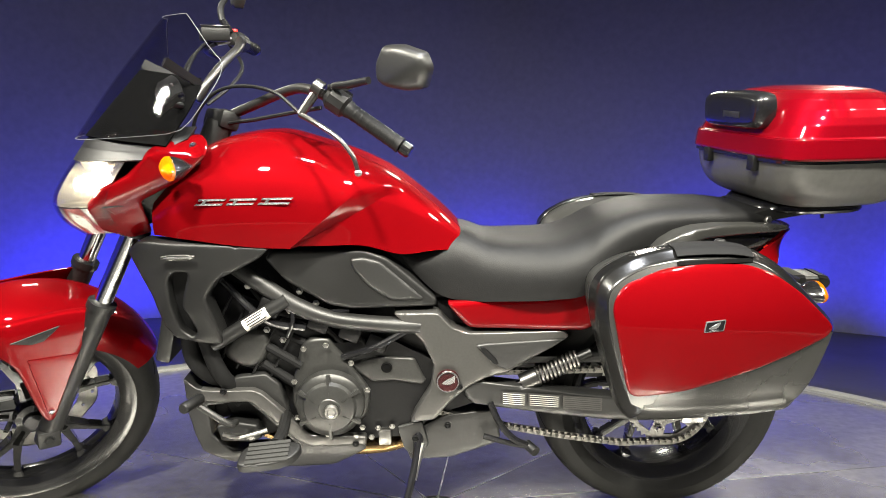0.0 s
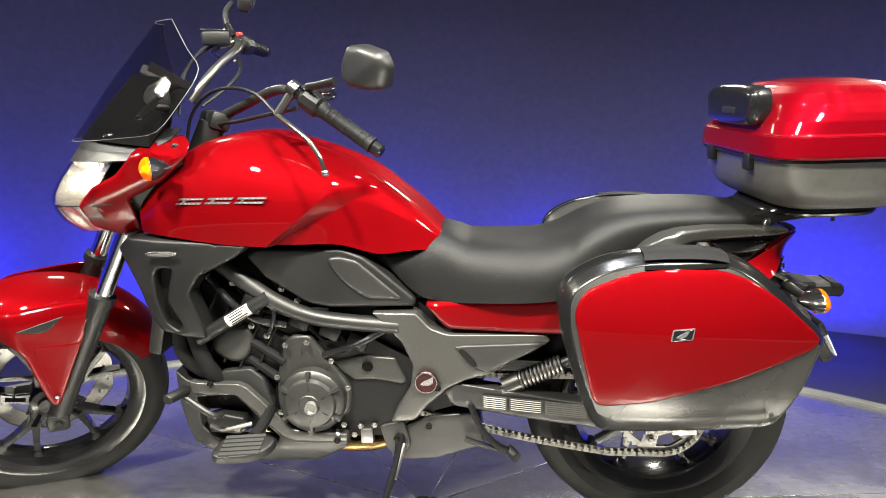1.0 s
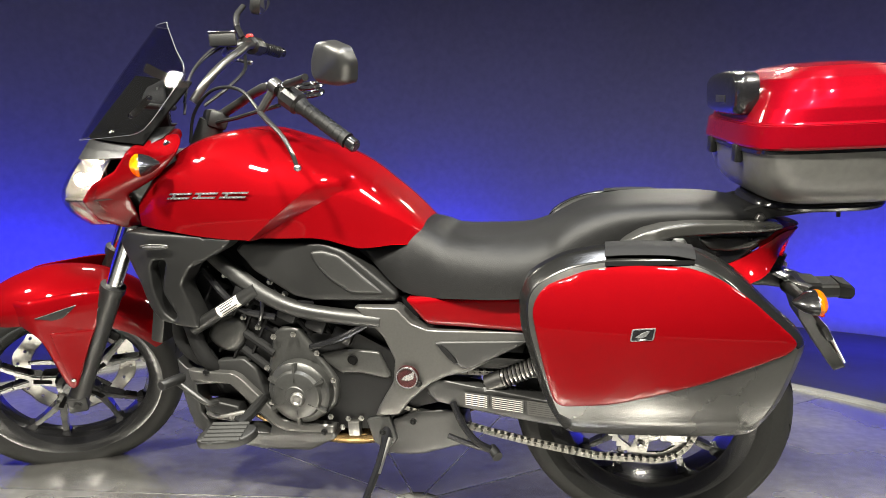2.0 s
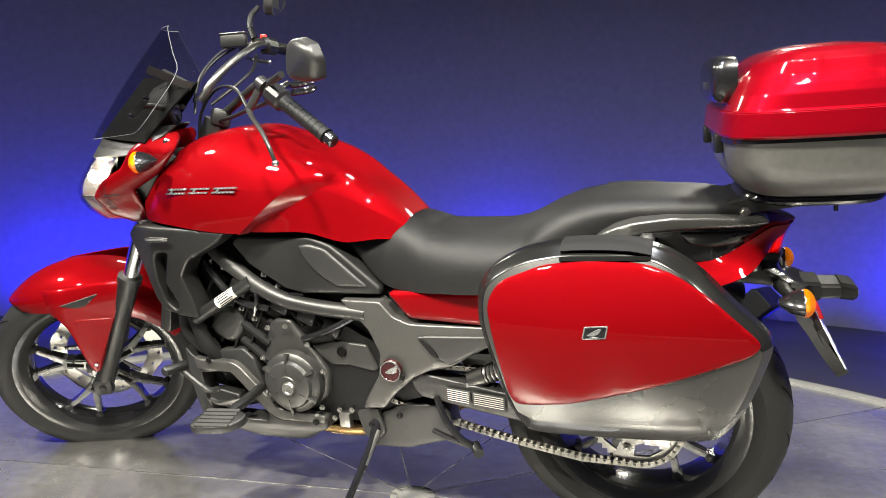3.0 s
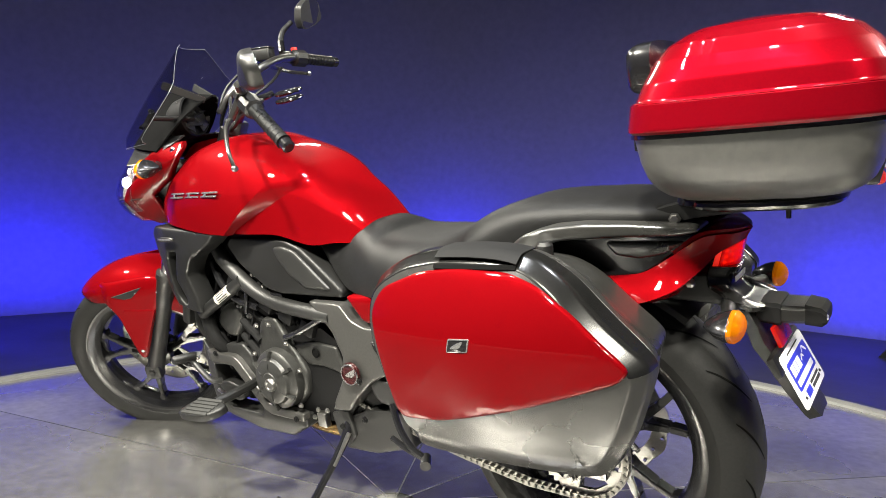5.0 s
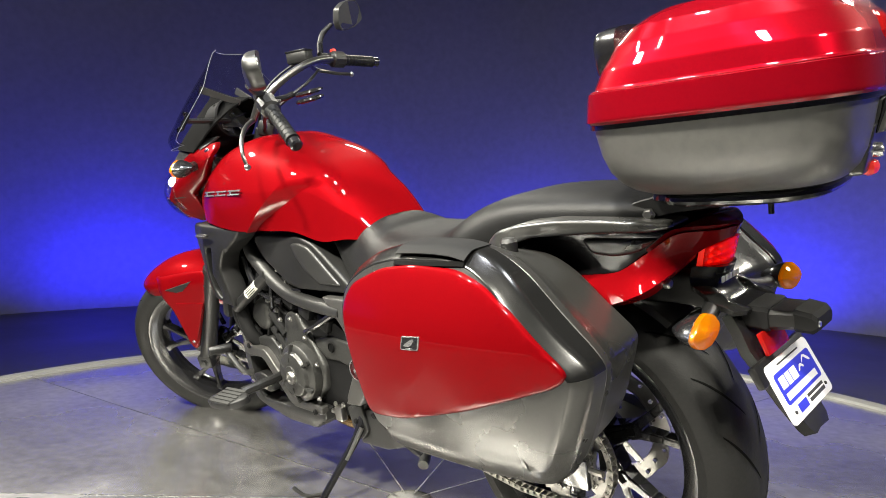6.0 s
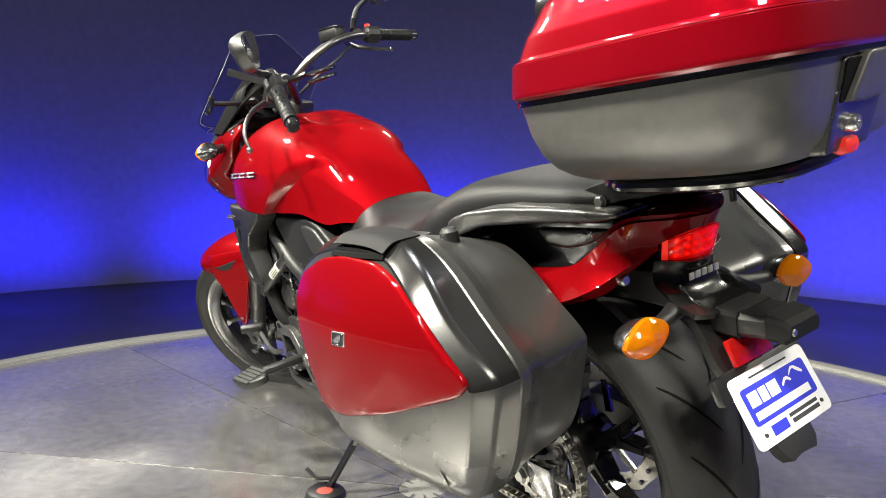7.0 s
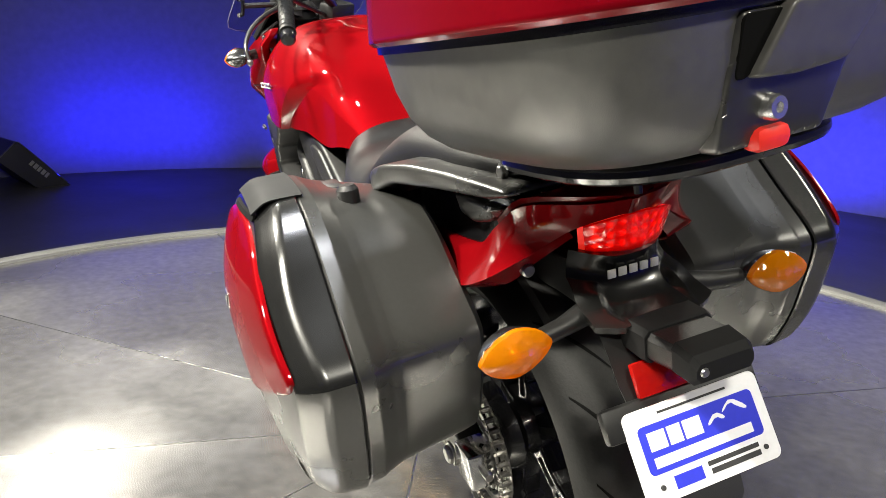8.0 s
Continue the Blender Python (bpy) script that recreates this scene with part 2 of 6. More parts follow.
def pillow(outline, depth, r=0.01, height=None, surf=None, step=0.014, cuts=2, sharp=(), holes=()):
    """A panel of the outline's shape, in (u, v, w): rounded towards its edges over r, w outwards, going depth below its edge."""
    height = r if height is None else height
    surf = surf or (lambda u, v: 0.0)
    ring = spread(rounded([(p[0], p[1], 0) for p in outline], cuts, sharp), step)
    rings = [ring] + [spread(rounded([(p[0], p[1], 0) for p in h], cuts), step) for h in holes]
    dists = [edge_distance(k) for k in rings]

    def lift(u, v):
        d = min(k(u, v) for k in dists)
        t = 1 - min(d / r, 1)
        return surf(u, v) + height * (math.sqrt(max(0, 1 - t * t)) - 1)
    pts, edges = [], []
    for k in rings:
        n0 = len(pts)
        pts += [Vector((p.x, p.y)) for p in k]
        edges += [(n0 + i, n0 + (i + 1) % len(k)) for i in range(len(k))]
    us, vs = [p.x for p in ring], [p.y for p in ring]
    rim = [0.12, 0.3, 0.55, 0.85] if r > 0.25 * step else [0.5]
    # rows close to the edge keep the rounding crisp
    for k, dist in zip(rings, dists):
        for i, p in enumerate(k):
            a, b = k[i - 1], k[(i + 1) % len(k)]
            t = (b - a)
            nrm = Vector((-t.y, t.x)).normalized() if t.length else Vector((0, 0))
            for f in rim:
                for sgn in (1, -1):
                    c = Vector((p.x, p.y)) + nrm * sgn * f * r
                    if inside(ring, c.x, c.y) and not any(inside(h, c.x, c.y) for h in rings[1:]) and min(g(c.x, c.y) for g in dists) > 0.9 * f * r:
                        pts.append(c)
    u = min(us) + step / 2
    while u < max(us):
        v = min(vs) + step / 2
        while v < max(vs):
            if inside(ring, u, v) and not any(inside(h, u, v) for h in rings[1:]) and min(g(u, v) for g in dists) > max(r, 0.4 * step):
                pts.append(Vector((u, v)))
            v += step
        u += step
    vv, _, ff, *_ = geometry.delaunay_2d_cdt(pts, edges, [], 1, 1e-6)
    bm = bmesh.new()
    top = [bm.verts.new((p.x, p.y, lift(p.x, p.y))) for p in vv]
    for f in ff:
        c = sum((vv[i] for i in f), Vector((0, 0))) / len(f)
        if any(inside(h, c.x, c.y) for h in rings[1:]):
            continue
        bm.faces.new([top[i] for i in f])
    border = [e for e in bm.edges if len(e.link_faces) == 1]
    low = {}
    for e in border:
        for x in e.verts:
            if x not in low:
                low[x] = bm.verts.new((x.co.x, x.co.y, surf(x.co.x, x.co.y) - height - depth))
    for e in border:
        a, b = e.verts
        if e.link_loops[0].vert is not a:
            a, b = b, a
        bm.faces.new((b, a, low[a], low[b]))
    if not holes:
        # close the back
        start = border[0].verts[0]
        loop, seen, here = [], set(), start
        nxt = {}
        for e in border:
            a, b = e.verts
            nxt.setdefault(a, []).append(b)
            nxt.setdefault(b, []).append(a)
        prev = None
        while here not in seen:
            seen.add(here)
            loop.append(here)
            step_to = [k for k in nxt[here] if k is not prev and k not in seen]
            if not step_to:
                break
            prev, here = here, step_to[0]
        if len(loop) > 2:
            try:
                bm.faces.new([low[k] for k in reversed(loop)])
            except ValueError:
                pass
    loose = [x for x in bm.verts if not x.link_faces]
    bmesh.ops.delete(bm, geom=loose, context="VERTS")
    bmesh.ops.recalc_face_normals(bm, faces=bm.faces)
    return bm


def sheet(ring, surf, step):
    """An open skin over a closed outline, in (u, v, w), that keeps the outline's own points."""
    dist = edge_distance(ring)
    pts = [Vector((p.x, p.y)) for p in ring]
    edges = [(i, (i + 1) % len(ring)) for i in range(len(ring))]
    nu = int((max(p.x for p in ring) - min(p.x for p in ring)) / step)
    nv = int((max(p.y for p in ring) - min(p.y for p in ring)) / step)
    for i in range(nu + 1):
        for j in range(nv + 1):
            u, v = min(p.x for p in ring) + (i + 0.5) * step, min(p.y for p in ring) + (j + 0.5) * step
            if inside(ring, u, v) and dist(u, v) > 0.4 * step:
                pts.append(Vector((u, v)))
    vv, _, ff, *_ = geometry.delaunay_2d_cdt(pts, edges, [], 1, 1e-6)
    bm = bmesh.new()
    top = [bm.verts.new((p.x, p.y, surf(p.x, p.y))) for p in vv]
    for f in ff:
        bm.faces.new([top[i] for i in f])
    bmesh.ops.delete(bm, geom=[x for x in bm.verts if not x.link_faces], context="VERTS")
    return bm


def to_side(bm, y, side=-1):
    """Turns (u, v, w) into the bike's side view: u along x, v up, w outwards from y on that side."""
    for x in bm.verts:
        u, v, w = x.co
        x.co = (u, side * (y + w), v)
    bmesh.ops.recalc_face_normals(bm, faces=bm.faces)
    return bm


def mirrored(bm):
    b2 = bm.copy()
    for x in b2.verts:
        x.co.y = -x.co.y
    bmesh.ops.reverse_faces(b2, faces=b2.faces)
    return b2


def both(name, bm, material, parent, label=""):
    b2 = mirrored(bm)
    return part(name, bm, material, parent, label), part(name, b2, material, parent, label)


def loft(rings, cap=True, closed=True):
    bm = bmesh.new()
    rows = [[bm.verts.new(p) for p in r] for r in rings]
    for a, b in zip(rows, rows[1:]):
        k = len(a)
        for i in range(k if closed else k - 1):
            j = (i + 1) % k
            bm.faces.new((a[i], a[j], b[j], b[i]))
    if cap:
        for r in (rows[0], rows[-1]):
            try:
                bm.faces.new(r)
            except ValueError:
                pass
    bmesh.ops.remove_doubles(bm, verts=bm.verts, dist=1e-6)
    bmesh.ops.recalc_face_normals(bm, faces=bm.faces)
    return bm


def firm(rings, f=0.07):
    """Adds rings close to the given ones, so that flat faces stay flat between rounded edges."""
    out = [rings[0]]
    for a, b in zip(rings, rings[1:]):
        for t in (f, 1 - f):
            out.append([Vector(p).lerp(Vector(q), t) for p, q in zip(a, b)])
        out.append(b)
    return out


def tube(points, radius, sides=12, smooth=True, steps=6, flat=1.0):
    """A round bar along the points; radius may be a list, one for each point."""
    n = len(points)
    rad = list(radius) if isinstance(radius, (list, tuple)) else [radius] * n
    if smooth and n > 2:
        pts = spline(points, steps)
        rad = [rad[min(i // steps, n - 1)] + (rad[min(i // steps + 1, n - 1)] - rad[min(i // steps, n - 1)]) * (i % steps) / steps for i in range(len(pts))]
    else:
        pts = [Vector(p) for p in points]
    rings, up = [], Vector((0.13, 0.31, 0.94))
    for i, p in enumerate(pts):
        d = (pts[min(i + 1, len(pts) - 1)] - pts[max(i - 1, 0)]).normalized()
        s = d.cross(up).normalized()
        t = s.cross(d)
        up = t
        rings.append([p + rad[i] * (math.cos(k) * s + math.sin(k) * t * flat) for k in (2 * math.pi * j / sides for j in range(sides))])
    return loft(rings)


def lathe(profile, sides=32, axis="y", at=(0, 0, 0), arc=None):
    """A turned body; profile of (radius, distance along the axis)."""
    rings = []
    full = arc is None
    count = sides if full else sides + 1
    for j in range(count):
        k = 2 * math.pi * j / sides if full else arc[0] + (arc[1] - arc[0]) * j / sides
        ring = []
        for r, a in profile:
            c, s = r * math.cos(k), r * math.sin(k)
            ring.append(Vector(at) + (Vector((c, a, s)) if axis == "y" else Vector((a, c, s)) if axis == "x" else Vector((c, s, a))))
        rings.append(ring)
    bm = bmesh.new()
    rows = [[bm.verts.new(p) for p in r] for r in rings]
    pairs = list(zip(rows, rows[1:])) + ([(rows[-1], rows[0])] if full else [])
    for a, b in pairs:
        for i in range(len(profile) - 1):
            bm.faces.new((a[i], a[i + 1], b[i + 1], b[i]))
    bmesh.ops.remove_doubles(bm, verts=bm.verts, dist=1e-6)
    bmesh.ops.recalc_face_normals(bm, faces=bm.faces)
    return bm


def block(size, at=(0, 0, 0), bevel=0.004, turn=(0, 0, 0), segments=2, taper=None):
    bm = bmesh.new()
    bmesh.ops.create_cube(bm, size=1)
    for x in bm.verts:
        x.co = Vector((x.co.x * size[0], x.co.y * size[1], x.co.z * size[2]))
        if taper and x.co.z > 0:
            x.co.x *= taper[0]
            x.co.y *= taper[1]
    if bevel:
        bmesh.ops.bevel(bm, geom=bm.edges[:], offset=min(bevel, 0.45 * min(size)), segments=segments, affect="EDGES", profile=0.5)
    bm.transform(pose(*at, *turn))
    return bm


def beam(a, b, w0, w1, t0, t1, side=(0, 1, 0), bevel=0.0):
    """A bar of rectangular section from a to b: w across, t along side."""
    a, b, s = Vector(a), Vector(b), Vector(side)
    d = (b - a).normalized()
    n = d.cross(s).normalized()
    s = n.cross(d)
    bm = loft([[p + n * w * i / 2 + s * t * j / 2 for i, j in ((1, 1), (-1, 1), (-1, -1), (1, -1))] for p, w, t in ((a, w0, t0), (b, w1, t1))])
    if bevel:
        bmesh.ops.bevel(bm, geom=bm.edges[:], offset=bevel, segments=2, affect="EDGES")
    return bm


def join(*bms):
    out = bms[0]
    for b in bms[1:]:
        me = bpy.data.meshes.new("tmp")
        b.to_mesh(me)
        b.free()
        out.from_mesh(me)
        bpy.data.meshes.remove(me)
    return out


def bolt(r=0.006, h=0.005, at=(0, 0, 0), side=-1, hex_head=True):
    """A screw head that looks out along y on that side."""
    bm = lathe([(0, h), (r * 0.45, h), (r * 0.5, h * 0.5), (r * 0.8, h), (r, h * 0.8), (r * 1.02, 0), (0, 0)] if not hex_head else
               [(0, h), (r * 0.8, h), (r, h * 0.75), (r, h * 0.35), (r * 1.35, h * 0.3), (r * 1.35, 0), (0, 0)], 12 if not hex_head else 6)
    for x in bm.verts:
        x.co.y *= side
        x.co += Vector(at)
    bmesh.ops.recalc_face_normals(bm, faces=bm.faces)
    return bm


def thicken(bm, t):
    bmesh.ops.recalc_face_normals(bm, faces=bm.faces)
    bmesh.ops.solidify(bm, geom=bm.faces[:], thickness=t)
    return bm


def surface(fn, nu, nv):
    return loft([[fn(i / nu, j / nv) for j in range(nv + 1)] for i in range(nu + 1)], cap=False, closed=False)


def curve_at(table, x):
    """Smooth value from a table of (x, value)."""
    xs = [p[0] for p in table]
    if x <= xs[0]:
        return table[0][1]
    if x >= xs[-1]:
        return table[-1][1]
    i = max(k for k in range(len(xs) - 1) if xs[k] <= x)
    v = [p[1] for p in table]
    h = xs[i + 1] - xs[i]
    t = (x - xs[i]) / h

    def slope(k):
        if k == 0:
            return (v[1] - v[0]) / (xs[1] - xs[0])
        if k == len(xs) - 1:
            return (v[-1] - v[-2]) / (xs[-1] - xs[-2])
        return (v[k + 1] - v[k - 1]) / (xs[k + 1] - xs[k - 1])
    a, b = slope(i) * h, slope(i + 1) * h
    return v[i] * (2 * t ** 3 - 3 * t * t + 1) + a * (t ** 3 - 2 * t * t + t) + v[i + 1] * (3 * t * t - 2 * t ** 3) + b * (t ** 3 - t * t)

# ---------- the place ----------
FLOOR_Z = -0.12


TABLE = mat("turntable_steel", (0.52, 0.51, 0.49), 0.25, 0.88, 0, vary=0.30, scale=5.0, rough_vary=0.5, smear=0.07, bump=0.14, bump_scale=40, aniso=0.6)
# fine concentric brushing of the plates
nt = TABLE.node_tree
tc, wave, low = (nt.nodes.new(k) for k in ("ShaderNodeTexCoord", "ShaderNodeTexWave", "ShaderNodeBump"))
wave.wave_type, wave.rings_direction = "RINGS", "Z"
wave.inputs["Scale"].default_value, wave.inputs["Distortion"].default_value, wave.inputs["Detail"].default_value = 60, 6, 3
low.inputs["Strength"].default_value, low.inputs["Distance"].default_value = 0.08, 0.001
nt.links.new(tc.outputs["Object"], wave.inputs["Vector"])
nt.links.new(wave.outputs["Fac"], low.inputs["Height"])
shader = nt.nodes["Principled BSDF"]
old = shader.inputs["Normal"].links[0].from_socket
nt.links.new(old, low.inputs["Normal"])
nt.links.new(low.outputs[0], shader.inputs["Normal"])
# the sheen is drawn out across the brushing
ring, turn = nt.nodes.new("ShaderNodeVectorMath"), nt.nodes.new("ShaderNodeVectorTransform")
ring.operation = "CROSS_PRODUCT"
ring.inputs[1].default_value = (0, 0, 1)
turn.vector_type, turn.convert_from, turn.convert_to = "VECTOR", "OBJECT", "WORLD"
nt.links.new(tc.outputs["Object"], ring.inputs[0])
nt.links.new(ring.outputs[0], turn.inputs[0])
nt.links.new(turn.outputs[0], shader.inputs["Tangent"])
SEAM = mat("bright_seam_strip", (0.42, 0.42, 0.42), 0.36, 1.0, vary=0.1)
EDGE = mat("grey_edge_trim", (0.22, 0.22, 0.21), 0.5, 0.3, vary=0.2)
FLOORM = mat("dark_studio_floor", (0.030, 0.030, 0.034), 0.38, 0.0, 0, vary=0.3, scale=6, smear=0.1)
WALLM = mat("blue_grey_wall_cloth", (0.085, 0.085, 0.15), 0.85, 0, 0, vary=0.16, scale=3, bump=0.3, bump_scale=60)
CEIL = mat("black_ceiling_paint", (0.02, 0.02, 0.022), 0.9, vary=0.2)

bm = lathe([(0, FLOOR_Z), (WALL_R + 0.3, FLOOR_Z), (WALL_R + 0.3, FLOOR_Z - 0.2), (0, FLOOR_Z - 0.2)], 64, "z")
tagged(part("floor", bm, FLOORM, m=pose(*CENTRE, 0)), "dark smooth studio floor round the turntable", "floor", kind="structure")
bm = lathe([(WALL_R, FLOOR_Z), (WALL_R + 0.15, FLOOR_Z), (WALL_R + 0.15, 4.0), (WALL_R, 4.0), (WALL_R, FLOOR_Z)], 96, "z")
tagged(part("wall_round", bm, WALLM, m=pose(*CENTRE, 0)), "blue-lit dark cloth wall curving round the studio", "wall", kind="structure")
bm = lathe([(0, 4.0), (WALL_R + 0.15, 4.0), (WALL_R + 0.15, 4.15), (0, 4.15)], 64, "z")
tagged(part("ceiling", bm, CEIL, m=pose(*CENTRE, 0)), "black painted studio ceiling", "ceiling", kind="structure")

TABLE_R = 2.05
table = tagged(new("turntable"), "round turntable of dark brushed steel plates with bright seams", "turntable", kind="structure")
table.matrix_world = pose(*CENTRE, 0)
part("base", lathe([(0, -0.004), (TABLE_R - 0.01, -0.004), (TABLE_R - 0.01, FLOOR_Z + 0.001), (0, FLOOR_Z + 0.001)], 96, "z"), EDGE, table)
SECTOR = [10.8 + 36 * k for k in range(10)]


def sector_plate():
    gap, steps, rings = 0.0025, 10, [0.06, 0.5, 1.0, 1.5, TABLE_R - 0.03]
    rows = []
    for r in rings:
        a0, a1 = gap / r, radians(36) - gap / r
        rows.append([(r * math.cos(a0 + (a1 - a0) * i / steps), r * math.sin(a0 + (a1 - a0) * i / steps), 0.0) for i in range(steps + 1)])
    b = loft(rows, cap=False, closed=False)
    r = bmesh.ops.extrude_face_region(b, geom=b.faces[:])
    for x in r["geom"]:
        if isinstance(x, bmesh.types.BMVert):
            x.co.z -= 0.003
    bmesh.ops.recalc_face_normals(b, faces=b.faces)
    return b


first = part("plate", sector_plate(), TABLE, table, m=pose(0, 0, 0, 0, 0, SECTOR[0]))
strip = part("seam", block((TABLE_R - 0.07, 0.0030, 0.002), (TABLE_R / 2 + 0.005, 0, 0.0), 0.0006), SEAM, table, "bright seam strip", m=pose(0, 0, 0, 0, 0, SECTOR[0]))
for a in SECTOR[1:]:
    for ob in (first, strip):
        c = ob.copy()
        scene.collection.objects.link(c)
        c.matrix_basis = pose(0, 0, 0, 0, 0, a)
part("rim", lathe([(TABLE_R - 0.032, -0.002), (TABLE_R - 0.030, 0.010), (TABLE_R - 0.02, 0.016), (TABLE_R + 0.015, 0.016), (TABLE_R + 0.022, 0.010),
                   (TABLE_R + 0.022, -0.03), (TABLE_R - 0.005, -0.03)], 120, "z"), EDGE, table, "raised grey edge trim")


def wash_light(az, r, turn, x0, flip):
    """Wedge-shaped cabinet; x0 is where its toe stands along its own width."""
    thing = tagged(new("wash_light"), "black box-shaped LED wash light standing on the studio floor", "light")
    a = radians(az)
    thing.matrix_world = pose(CENTRE[0] - r * math.sin(a), CENTRE[1] + r * math.cos(a), FLOOR_Z, 0, 0, turn) @ pose(x0, 0, 0)
    side = [(0.0, 0.0), (-0.02, 0.018), (-0.305, 0.318), (-0.325, 0.318), (-0.435, 0.215), (-0.435, 0.195), (-0.225, 0.0)]
    part("cabinet", loft([[(flip * x * k - flip * 0.2 * (1 - k), y, z * k + 0.12 * (1 - k)) for x, z in side] for y, k in ((-0.17, 0.97), (-0.165, 1.0), (0.165, 1.0), (0.17, 0.97))]), BLACK, thing)
    for p, q in (((-0.02, 0.020), (-0.305, 0.320)), ((-0.01, 0.003), (-0.21, 0.003)), ((-0.33, 0.315), (-0.43, 0.218))):
        part("edge_strip", tube([(flip * p[0], -0.166, p[1]), (flip * q[0], -0.166, q[1])], 0.004, 8), GUN, thing, "worn metal edge strip")
    for k, w in ((0.0, 0.018), (0.030, 0.024), (0.062, 0.020), (0.092, 0.026), (0.126, 0.022)):
        c = (flip * (-0.150 - 0.70 * k), -0.1705, 0.085 + 0.70 * k)
        part("lettering", block((w, 0.002, 0.036), c, 0.0005, (0, flip * 45, 0)), LABEL_GREY, thing, "pale lettering bar")


wash_light(109, 4.40, 118, 0.10, 1)
wash_light(-9, 4.2, -22, 0.18, -1)

# ---------- the motorcycle ----------
# built upright with the rear tyre's foot at its origin, nose towards -x; it leans on its side stand
bike = tagged(new("motorcycle"), "red and black touring motorcycle with luggage leaning on its side stand", "motorcycle")
bike.matrix_world = pose(0, 0, 0.007, 11.1, -1.6, 0)

STEER = 38.8
AXIS = Vector((0.465, 0, 0.885)).normalized()
TURN = Matrix.Rotation(radians(STEER), 4, AXIS)
HUB_F = Vector((-1.572, -0.015, 0.306))     # front wheel's centre, steered
WTURN = Matrix.Rotation(radians(35), 4, AXIS)
HUB_R = Vector((0, 0, 0.312))
# headlight, cowl and screen turn with the fork: their own frame, nose towards -x
FRONT = Matrix.Rotation(radians(32), 4, "Z") @ Matrix.Translation((0, 0.583, 0))


def front(bm):
    bm.transform(FRONT)
    return bm



def tyre_profile(rad, half, bead):
    pts = [(bead, -half * 0.72), (bead + 0.010, -half * 0.88)]
    for i in range(13):
        k = math.pi * (i / 12)
        pts.append((bead + 0.030 + (rad - bead - 0.030) * math.sin(k) ** 0.72, -half * math.cos(k)))
    return pts + [(bead + 0.010, half * 0.88), (bead, half * 0.72)]


def groove(rad, half, bead, a0, side, length, width, slant):
    """A slanting tread groove: a thin strip on the tyre's crown, its shade put into the colour."""
    def fn(u, v):
        y = side * half * (0.10 + 0.72 * u)
        k = math.acos(max(-1, min(1, -y / half)))
        r = bead + 0.030 + (rad - bead - 0.030) * math.sin(k) ** 0.72 + 0.0006
        ang = a0 + slant * u + (v - 0.5) * width * (1 - 0.6 * abs(2 * u - 1) ** 2) / r
        return Vector((r * math.cos(ang), y, r * math.sin(ang)))
    return surface(fn, 10, 2)


